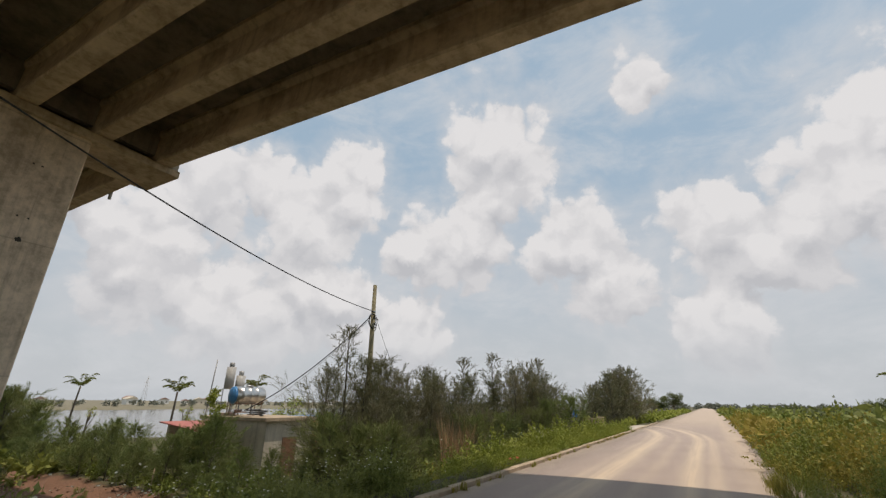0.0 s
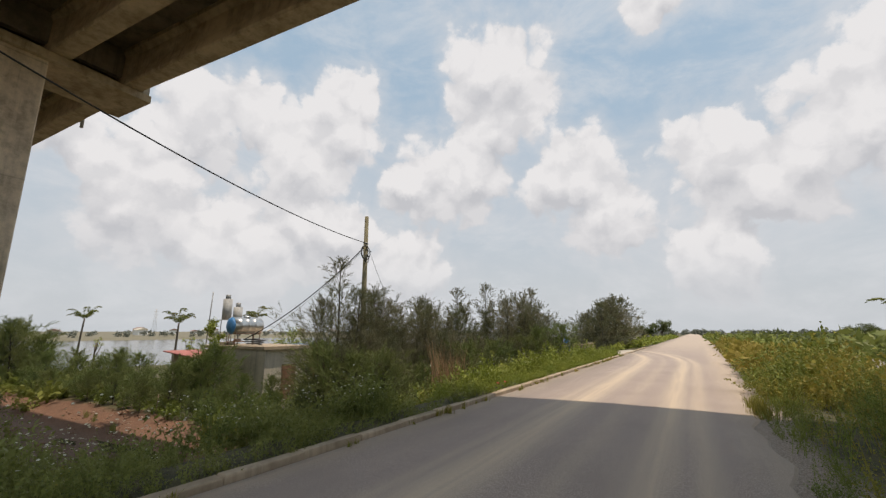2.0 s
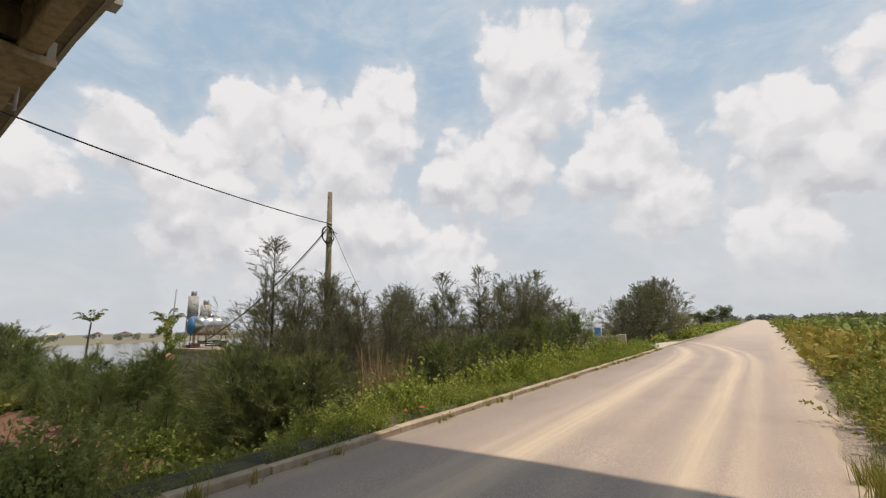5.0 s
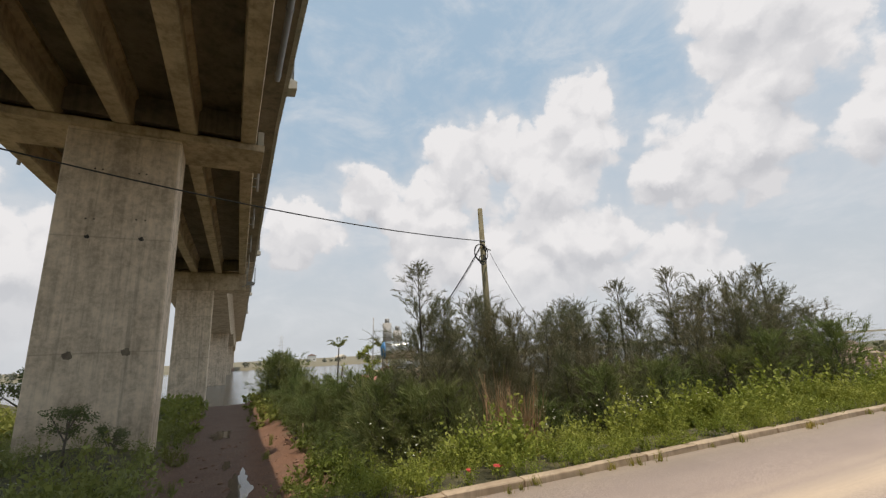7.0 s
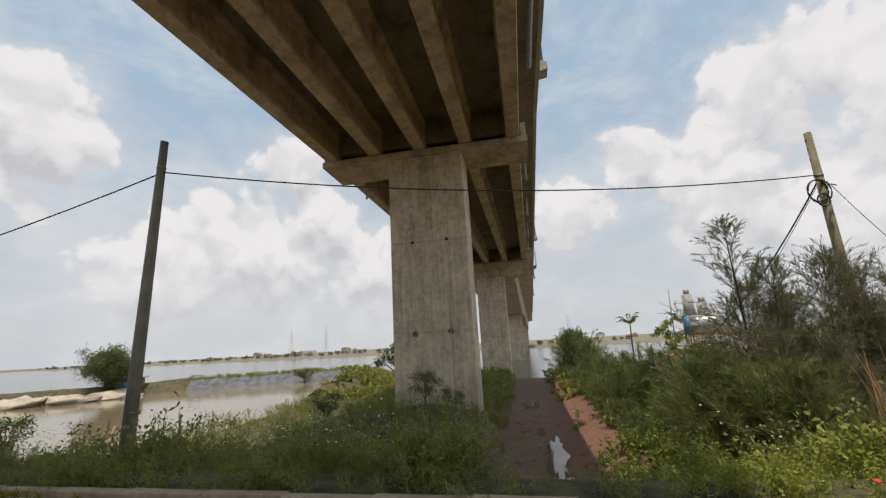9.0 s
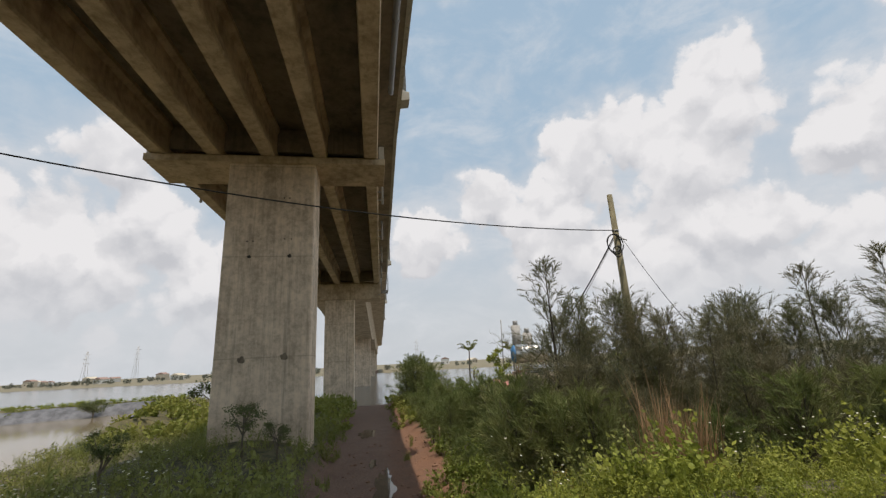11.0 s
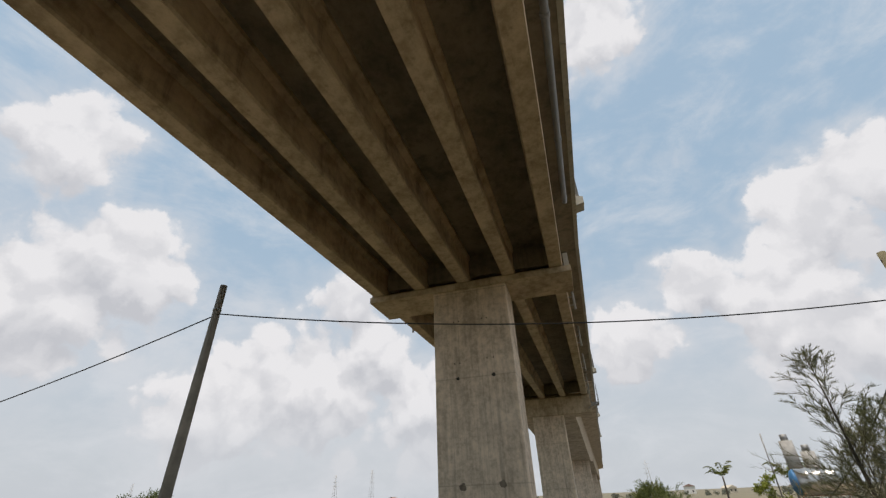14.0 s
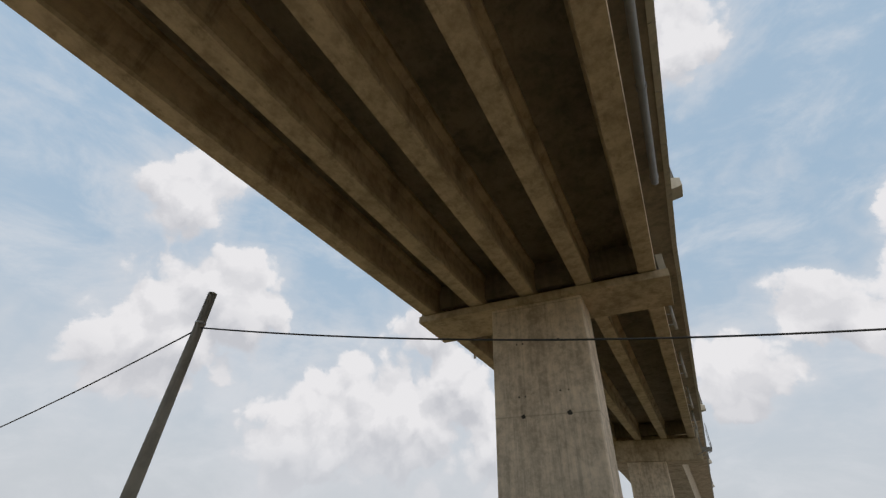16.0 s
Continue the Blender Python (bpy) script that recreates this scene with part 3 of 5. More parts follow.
bmesh.ops.recalc_face_normals(bm, faces=bm.faces)
solo("side_track", bm, "sandbag", "pale dusty earth track joining the asphalt road", "track", kind="structure")

# ---------------------------------------------------------------- the bridge
BRIDGE = pose(-17.35, 0.62, 0, 0, 0, 182.58)     # x runs out over the river, y to the pond side
SPAN, CAP_TOP, SOFFIT = 33.5, 11.45, 13.12
bridge = thing("road_bridge", "long concrete girder bridge on single wall piers crossing the river", "bridge", BRIDGE)


def girder_mesh(length):
    """Precast I-girder: bottom bulb, web, top flange; blocked out to full width at its ends."""
    p = [(-0.30, 0), (0.30, 0), (0.33, 0.10), (0.21, 0.62), (0.19, 1.32), (0.40, 1.46), (0.40, 1.64), (-0.40, 1.64), (-0.40, 1.46), (-0.19, 1.32), (-0.21, 0.62), (-0.33, 0.10)]
    e = [(y if abs(y) > 0.25 else math.copysign(0.31, y), z) for y, z in p]
    rings = [(0.02, e), (1.1, e), (1.9, p), (length - 1.9, p), (length - 1.1, e), (length - 0.02, e)]
    bm = bmesh.new()
    vs = [[bm.verts.new((x, y, z)) for y, z in prof] for x, prof in rings]
    for a, b in zip(vs, vs[1:]):
        for i in range(12):
            bm.faces.new((a[i], a[(i + 1) % 12], b[(i + 1) % 12], b[i]))
    bm.faces.new(vs[0])
    bm.faces.new(vs[-1])
    bmesh.ops.recalc_face_normals(bm, faces=bm.faces)
    me = bpy.data.meshes.new("girder")
    bm.to_mesh(me)
    bm.free()
    me.materials.append(MAT["girder"])
    return me


def at(ob, x=0.0, y=0.0, z=0.0):
    ob.location = (x, y, z)
    return ob


girder = girder_mesh(SPAN)
CM = 1.55          # girder joints stand over the middle of each cap
GRADE = 0.037      # the land span falls towards the road


def fall(x):
    """How far the bridge has dropped at x, on the land side of the first pier."""
    return GRADE * min(x - CM, 0.0)


def stored(name, bm, mat):
    me = bpy.data.meshes.new(name)
    bm.to_mesh(me)
    bm.free()
    me.materials.append(MAT[mat])
    return me


thin_cap = stored("pier_cap", box(0.22, 2.88, -5.45, 5.38, CAP_TOP - 0.33, CAP_TOP, 0.025), "girder")
deep_cap = stored("pier_cap", box(0.22, 2.88, -5.22, 5.2, CAP_TOP - 1.95, CAP_TOP, 0.03), "girder")


def pier_wall(x0, x1, y0, y1, z0, z1, c=0.05):
    """A wall pier with small chamfers at its upright corners."""
    bm = bmesh.new()
    plan = [(x0, y0 + c), (x0 + c, y0), (x1 - c, y0), (x1, y0 + c), (x1, y1 - c), (x1 - c, y1), (x0 + c, y1), (x0, y1 - c)]
    lo, hi = [bm.verts.new((x, y, z0)) for x, y in plan], [bm.verts.new((x, y, z1)) for x, y in plan]
    for i in range(8):
        bm.faces.new((lo[i], lo[(i + 1) % 8], hi[(i + 1) % 8], hi[i]))
    bm.faces.new(hi)
    bmesh.ops.recalc_face_normals(bm, faces=bm.faces)
    return bm


pier_me = stored("pier_wall", pier_wall(0.42, 2.4, -2.12, 1.76, -4.5, CAP_TOP - 0.335), "pier")
BEND = 0.018       # past the first pier the bridge bears gently towards the road's far end


def axis_y(x):
    return -BEND * max(x - CM, 0.0)


SLAB = [(-5.98, 13.34), (-5.98, 13.16), (-5.2, SOFFIT), (5.2, SOFFIT), (6.0, 13.16), (6.0, 13.34)]
LINES = (-4.75, -2.35, 0.05, 2.45, 4.85)
for k in (-1, 0):
    x0 = k * SPAN
    tilt = math.degrees(math.atan(GRADE)) if k < 0 else 0.0
    lay = pose(x0 + CM + (0.457 if k < 0 else 0.0), 0, fall(x0 + CM), 0, -tilt, 0 if k < 0 else -math.degrees(BEND))
    deck = part("deck_slab", extrude(SLAB, -0.03, SPAN + 0.03), "deck", bridge, "dark concrete deck soffit")
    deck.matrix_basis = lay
    for y in LINES:
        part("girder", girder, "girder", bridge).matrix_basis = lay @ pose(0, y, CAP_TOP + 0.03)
    for x in (0.6, SPAN - 0.9):
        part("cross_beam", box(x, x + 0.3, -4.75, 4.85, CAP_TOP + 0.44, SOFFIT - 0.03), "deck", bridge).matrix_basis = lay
for k in (-1, 0, 1):
    x0, drop = k * SPAN, fall(k * SPAN)
    side = axis_y(x0 + CM)
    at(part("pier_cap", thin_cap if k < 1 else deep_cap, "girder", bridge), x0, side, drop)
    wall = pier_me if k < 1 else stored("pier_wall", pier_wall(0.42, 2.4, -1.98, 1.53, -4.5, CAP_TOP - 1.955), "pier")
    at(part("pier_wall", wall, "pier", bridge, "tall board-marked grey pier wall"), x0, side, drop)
    for s in (-5.28, 5.2):
        at(part("end_block", box(0.35, 2.7, s - 0.13, s + 0.13, CAP_TOP - 0.01, CAP_TOP + 0.75, 0.02), "edge", bridge), x0, side, drop)
    at(part("upstand", box(0.95, 2.15, -5.1, 5.05, CAP_TOP - 0.01, CAP_TOP + 0.40, 0.02), "girder", bridge), x0, side, drop)
    for y in LINES:
        for x in (x0 + 0.75, x0 + 2.3):
            at(part("bearing", box(-0.2, 0.2, -0.26, 0.26, -0.004, 0.034), "hole", bridge), x, y + side, CAP_TOP + fall(x))

# from the second pier on the river spans are one haunched box girder, cast in segments
RIVER_PIERS = (80.0, 158.0, 236.0)
BOX_START = SPAN + CM + 0.05


def box_depth(x):
    """Height of the box soffit, deepest over the river piers."""
    near = min(abs(x - p) for p in RIVER_PIERS)
    u = min(near / 39.0, 1.0)
    return 7.3 + 2.3 * u ** 1.25


for i in range(52):
    xa = BOX_START + 4.2 * i
    bm = bmesh.new()
    ends = []
    for x in (xa, xa + 4.17):
        z, y0 = box_depth(x), axis_y(x)
        ends.append([bm.verts.new((x, y0 + y, h)) for y, h in ((-3.25, z), (3.25, z), (3.45, 12.75), (5.98, 13.14), (5.98, 13.34), (-5.98, 13.34), (-5.98, 13.14), (-3.45, 12.75))])
    for n in range(8):
        bm.faces.new((ends[0][n], ends[1][n], ends[1][(n + 1) % 8], ends[0][(n + 1) % 8]))
    bm.faces.new(ends[0])
    bm.faces.new(ends[1])
    bmesh.ops.recalc_face_normals(bm, faces=bm.faces)
    part("box_segment", bm, "girder", bridge, "cast segment of the haunched box girder")
for p in RIVER_PIERS:
    at(part("pier_wall", pier_wall(-1.4, 1.4, -2.9, 2.9, -5.5, box_depth(p) + 0.05), "pier", bridge, "pale river pier wall under the box girder"), p, axis_y(p))

# parapets, cast in short lengths with open joints
para = [(0.0, 13.35), (-0.02, 13.12), (0.16, 13.12), (0.20, 13.5), (0.12, 14.05), (0.0, 14.1)]
par_me = {}
for s in (-1, 1):
    bm = extrude([(s * y, z - 13.35) for y, z in para], 0.0, 2.06)
    par_me[s] = bpy.data.meshes.new("parapet_panel")
    bm.to_mesh(par_me[s])
    bm.free()
    par_me[s].materials.append(MAT["edge"])
for i in range(-16, 80):
    for s in (-1, 1):
        x = CM + i * 2.09
        part("parapet_panel", par_me[s], "edge", bridge).matrix_basis = pose(x, s * 5.98 + axis_y(x), 13.35 + fall(x), 0, -math.degrees(math.atan(GRADE)) if x < CM - 0.1 else 0, 0 if x < CM - 0.1 else -math.degrees(BEND))

# drain pipes slung under the overhang, and the short outlets further on
pipe = part("drain_pipe", tube([(-31.0, -5.62, 12.92 + fall(-31)), (-16, -5.62, 12.88 + fall(-16)), (-3.3, -5.62, 12.84 + fall(-3.3))], 0.11, 14), "pvc", bridge, "grey plastic drain pipe")
for x in (-27, -22, -17, -12.2, -7.4, -3.6):
    part("pipe_collar", tube([(x - 0.08, -5.62, 12.88 + fall(x)), (x + 0.08, -5.62, 12.88 + fall(x))], 0.135, 14), "pvc", pipe)
    part("hanger", box(x - 0.02, x + 0.02, -5.66, -5.58, 12.9 + fall(x), 13.2 + fall(x)), "galv", pipe)
for i in range(4):
    for s in (-1, 1):
        x, y = 6.6 + 8.0 * i, s * 5.38 + axis_y(6.6 + 8.0 * i)
        outlet = part("drain_outlet", tube([(x, y, 13.15), (x, y, 11.5)], 0.075, 10), "palegalv", bridge, "pale steel drain pipe")
        for z in (11.75, 12.3):
            part("bracket", box(x - 0.03, x + 0.03, min(y, y - s * 0.3), max(y, y - s * 0.3), z, z + 0.05), "galv", outlet)

# lamp corbels on the parapet, their posts, and the inspection cage by the second pier
for k in range(0, 4):
    x = -1.5 + 33.5 * k
    y = axis_y(x) - 5.95
    corbel = part("lamp_corbel", extrude([(y, 13.3), (y - 0.62, 13.42), (y - 0.62, 13.8), (y, 14.0)], x - 0.35, x + 0.35, bevel=0.02), "edge", bridge)
    part("lamp_post", tube([(x, y - 0.4, 13.75), (x, y - 0.4, 17.5), (x, y - 0.2, 21.0)], [0.11, 0.09, 0.06], 10), "galv", corbel, "pale tapered lamp post")
cage = part("inspection_platform", box(33.4, 35.6, -6.78, -5.9, 10.46, 10.52), "galv", bridge, "galvanised steel inspection platform")
for x in (33.45, 35.55):
    part("strut", tube([(x, -6.75, 10.46), (x, -5.42, 9.9)], 0.035, 6), "galv", cage)
    for y in (-6.75, -5.95):
        part("post", tube([(x, y, 10.48), (x, y, 12.6)], 0.025, 6), "galv", cage)
for z in (10.95, 11.5, 12.1):
    part("rail", tube([(33.45, -6.75, z), (35.55, -6.75, z)], 0.018, 6), "galv", cage)

# tie holes and damp marks of the formwork on the first pier
first = [o for o in bridge.children if o.name.startswith("pier_wall") and abs(o.location.x) < 0.1][0]
for y, z, r in ((0.66, 2.12, 0.15), (-1.05, 2.18, 0.15), (0.63, 6.58, 0.08), (-1.09, 6.6, 0.09), (0.75, 7.3, 0.035), (0.5, 7.3, 0.035), (-0.85, 7.4, 0.035), (-1.15, 7.4, 0.035), (0.7, 9.4, 0.035), (0.45, 9.4, 0.035), (-0.75, 9.4, 0.035), (-1.0, 9.4, 0.035)):
    a = [(0.416, y + r * math.cos(k * 0.524) * (1 + 0.2 * math.sin(k * 2.1)), z + r * math.sin(k * 0.524) * (1 + 0.2 * math.cos(k * 1.7))) for k in range(12)]
    bm = bmesh.new()
    outer = [bm.verts.new(p) for p in a]
    deep = [bm.verts.new((p[0] - 0.004, (p[1] + y) / 2, (p[2] + z) / 2)) for p in a]
    for k in range(12):
        bm.faces.new((outer[k], outer[(k + 1) % 12], deep[(k + 1) % 12], deep[k]))
    bm.faces.new(deep)
    bmesh.ops.recalc_face_normals(bm, faces=bm.faces)
    part("tie_hole", bm, "hole" if r < 0.12 else "stain", first)

# ---------------------------------------------------------------- poles and wires


def utility_pole(x, y, top, base, mat, label, lean=(0.0, 0.0)):
    p = thing("utility_pole", label, "utility pole", pose(x, y, base, lean[0], lean[1]), "roadside poles")
    h = top - base
    part("shaft", tube([(0, 0, -0.5), (0, 0, h * 0.5), (0, 0, h)], [0.17, 0.135, 0.10], 14), mat, p)
    for k in range(6):
        part("step_hole", box(-0.02, 0.02, -0.106 - 0.0, -0.100, h - 0.3 - 0.32 * k, h - 0.22 - 0.32 * k), "hole", p)
    return p


def wire(name, a, b, sag, r, label, mat="cable"):
    a, b = Vector(a), Vector(b)
    pts = [a.lerp(b, t) - Vector((0, 0, 4 * sag * t * (1 - t))) for t in np.linspace(0, 1, 28)]
    return solo(name, tube(pts, r, 6), mat, label, "cable")


near_pole = utility_pole(-6.96, -3.97, 7.42, float(ground_z(-6.96, -3.97)), "pole", "weathered grey concrete pole standing on the overgrown slope", (-0.7, -0.65))
tree_pole = utility_pole(-12.91, 14.62, 7.4, -2.0, "mossy", "moss-stained brown concrete pole among casuarina trees")
part("band", tube([(0, 0, 7.92), (0, 0, 7.99)], 0.122, 14), "galv", tree_pole)
part("hook", tube([(0, 0.1, 7.6), (0.1, 0.2, 7.62), (0.12, 0.32, 7.55)], 0.02, 6), "galv", tree_pole)
bm = bmesh.new()
for j, (r, dz) in enumerate(((0.34, 0.0), (0.38, -0.05), (0.2, -0.35))):
    ring = [(0.12 + 0.08 * j, 0.1 + r * math.sin(k * 0.35) * 0.8 - 0.3, 7.45 + dz + r * math.cos(k * 0.35)) for k in range(19)]
    tube(ring, 0.022, 6, bm)
part("cable_coil", bm, "cable", tree_pole, "loose loops of black cable")
part("band", tube([(0, 0, 8.15), (0, 0, 8.2)], 0.12, 14), "galv", near_pole)
wire("overhead_cable", (-7.05, -3.78, 6.5), (-12.88, 14.6, 5.97), 0.52, 0.018, "black twisted overhead cable strung between two concrete poles")
wire("overhead_cable", (-7.05, -3.78, 6.5), (-5.0, -45.0, 3.1), 1.8, 0.018, "black overhead cable leading away along the road")
wire("service_cable", (-12.95, 14.55, 5.75), (-19.6, 12.7, 1.0), 0.45, 0.024, "black service cable drooping to the tank house")
wire("service_cable", (-12.95, 14.5, 5.6), (-19.2, 13.2, 1.0), 0.25, 0.01, "thin grey wire drooping to the tank house", "galv")
wire("service_cable", (-12.85, 14.75, 5.75), (-12.1, 16.8, 1.6), 0.2, 0.009, "thin dark wire running down into the trees")
far_pole = utility_pole(-5.0, -45.0, 3.8, float(ground_z(-5.0, -45.0)) - 1.5, "pole", "grey concrete pole further down the road")

# ---------------------------------------------------------------- kerb
kerb = thing("kerb", "worn sandy concrete kerb along the road edge", "kerb", kind="structure")
stones = []
for v in range(4):
    bm = box(-0.09, 0.06, -0.499, 0.499, -0.12, 0.06, 0.014)
    r = random.Random(v)
    for w in bm.verts:
        w.co += Vector((r.uniform(-0.008, 0.008), r.uniform(-0.002, 0.002), r.uniform(-0.008, 0.005)))
    me = bpy.data.meshes.new("kerb_stone")
    bm.to_mesh(me)
    bm.free()
    me.materials.append(MAT["kerb"])
    stones.append(me)
for i in range(-14, 43):
    y = -14 + (i + 14) * 1.0
    o = part("kerb_stone", stones[(i * 7) % 4], "kerb", kerb)
    o.matrix_basis = pose(-2.72 + 0.015 * math.sin(i * 2.3), y + 0.5, 0.006 * math.sin(i * 1.7), 0, 0, 0.2 * math.sin(i * 3.1))

# ---------------------------------------------------------------- plants
RNG = np.random.RandomState(7)


def spun(n, r=RNG):
    """Random unit vectors."""
    return unit(r.normal(size=(n, 3)))


def weed(seed, stems=16, height=0.6, spread=0.38, leaves=20, size=0.07, wide=0.55):
    """A leafy clump: curved stems from one root with leaves set along them, and thin stalks."""
    r = np.random.RandomState(seed)
    a = r.uniform(0, 6.283, stems)
    lean = r.uniform(0.1, 1.0, stems) ** 0.7 * spread
    h = height * r.uniform(0.6, 1.1, stems) * (1 - 0.35 * (lean / spread) ** 2)
    t = r.uniform(0.18, 1.0, (stems, leaves)) ** 0.75
    root = r.normal(scale=spread * 0.22, size=(stems, 2))
    px = root[:, :1] + np.cos(a)[:, None] * lean[:, None] * t ** 1.6
    py = root[:, 1:] + np.sin(a)[:, None] * lean[:, None] * t ** 1.6
    pz = h[:, None] * t
    c = np.stack([px, py, pz], -1).reshape(-1, 3) + r.normal(scale=0.02, size=(stems * leaves, 3))
    out = spun(len(c), r) + np.stack([np.cos(np.repeat(a, leaves)), np.sin(np.repeat(a, leaves)), np.full(len(c), 0.35)], -1) * 0.6
    out = unit(out)
    across = unit(np.cross(out, spun(len(c), r)))
    L = size * r.uniform(0.6, 1.35, len(c)) * (1.15 - 0.4 * t.ravel())
    v, f = leaf_quads(c, out, across, L, L * wide)
    # stalks as slim triangles
    tip = np.stack([root[:, 0] + np.cos(a) * lean, root[:, 1] + np.sin(a) * lean, h], -1)
    foot = np.concatenate([root, np.zeros((stems, 1))], -1)
    w = np.stack([-np.sin(a), np.cos(a), np.zeros(stems)], -1) * 0.006
    mid = (tip + foot) / 2 + np.array([0, 0, 0.12 * height])
    sv = np.stack([foot - w, foot + w, mid + w * 0.7, mid - w * 0.7, tip], 1).reshape(-1, 3)
    k = np.arange(stems)[:, None] * 5 + len(v)
    return np.concatenate([v, sv]), [np.concatenate([f, k + np.array([[0, 1, 2, 3]])]), k + np.array([[3, 2, 4]])]


def grass(seed, blades=60, height=0.5, spread=0.16, width=0.012, bend=0.5):
    r = np.random.RandomState(seed)
    a, h = r.uniform(0, 6.283, blades), height * r.uniform(0.5, 1.15, blades)
    root = np.concatenate([r.normal(scale=spread * 0.5, size=(blades, 2)), np.zeros((blades, 1))], -1)
    d = np.stack([np.cos(a), np.sin(a), np.zeros(blades)], -1)
    b = (bend * h * r.uniform(0.2, 1.0, blades))[:, None]
    w = np.stack([-np.sin(a), np.cos(a), np.zeros(blades)], -1) * width * 0.5
    mid = root + d * b * 0.3 + np.array([0, 0, 0.6]) * h[:, None]
    tip = root + d * b + np.array([0, 0, 1.0]) * h[:, None]
    v = np.stack([root - w, root + w, mid + w * 0.8, mid - w * 0.8, tip], 1).reshape(-1, 3)
    k = np.arange(blades)[:, None] * 5
    return v, [k + np.array([[0, 1, 2, 3]]), k + np.array([[3, 2, 4]])]


def blossoms(seed, n=9, height=0.62, spread=0.4, size=0.028):
    """Small round flower heads held over a clump: a ring of petals each."""
    r = np.random.RandomState(seed)
    a, d = r.uniform(0, 6.283, n), spread * np.sqrt(r.uniform(0, 1, n))
    c = np.stack([np.cos(a) * d, np.sin(a) * d, height * r.uniform(0.85, 1.2, n)], -1)
    c = np.repeat(c, 5, 0)
    k = np.tile(np.arange(5), n) * 1.2566
    tilt = np.repeat(spun(n, r) * 0.5 + np.array([0, 0, 1.0]), 5, 0)
    e1 = unit(np.cross(tilt, [0.3, 1.0, 0.1]))
    e2 = unit(np.cross(tilt, e1))
    out = e1 * np.cos(k)[:, None] + e2 * np.sin(k)[:, None]
    return leaf_quads(c, out, unit(np.cross(out, tilt)), np.full(len(c), size), np.full(len(c), size * 0.8))


def strew(name, variants, pts, scales, mat, label, category, tilt=0.12, seed=3, kind="stuff"):
    """Many copies of small plants in one mesh: pts (n, 3)."""
    r = np.random.RandomState(seed)
    vs, quads, tris, base = [], [], [], 0
    for i, p in enumerate(pts):
        v, fs = variants[i % len(variants)]
        a, s = r.uniform(0, 6.283), scales[i]
        m = np.array([[math.cos(a), -math.sin(a), r.normal() * tilt], [math.sin(a), math.cos(a), r.normal() * tilt], [0, 0, r.uniform(0.8, 1.2)]]) * s
        vs.append(v @ m.T + p)
        for f in fs if isinstance(fs, list) else [fs]:
            (quads if f.shape[1] == 4 else tris).append(f + base)
        base += len(v)
    faces = [np.concatenate(k) for k in (quads, tris) if k]
    return solo(name, mesh_np(name, np.concatenate(vs), faces), mat, label, category, kind=kind)


def field(n, x0, x1, y0, y1, keep=None, seed=1, sink=0.02):
    r = np.random.RandomState(seed)
    x, y = r.uniform(x0, x1, n), r.uniform(y0, y1, n)
    if keep is not None:
        k = keep(x, y)
        x, y = x[k], y[k]
    return np.stack([x, y, ground_z(x, y) - sink], -1)


def off_path(x, y):
    return (np.abs(y - path_line(x)) > 1.6 + 0.45 * waves(x, y, 2.2, 9)) & (inside(POND_EDGE, x, y) < -1.2) & (x > shore(y) + 1.5)


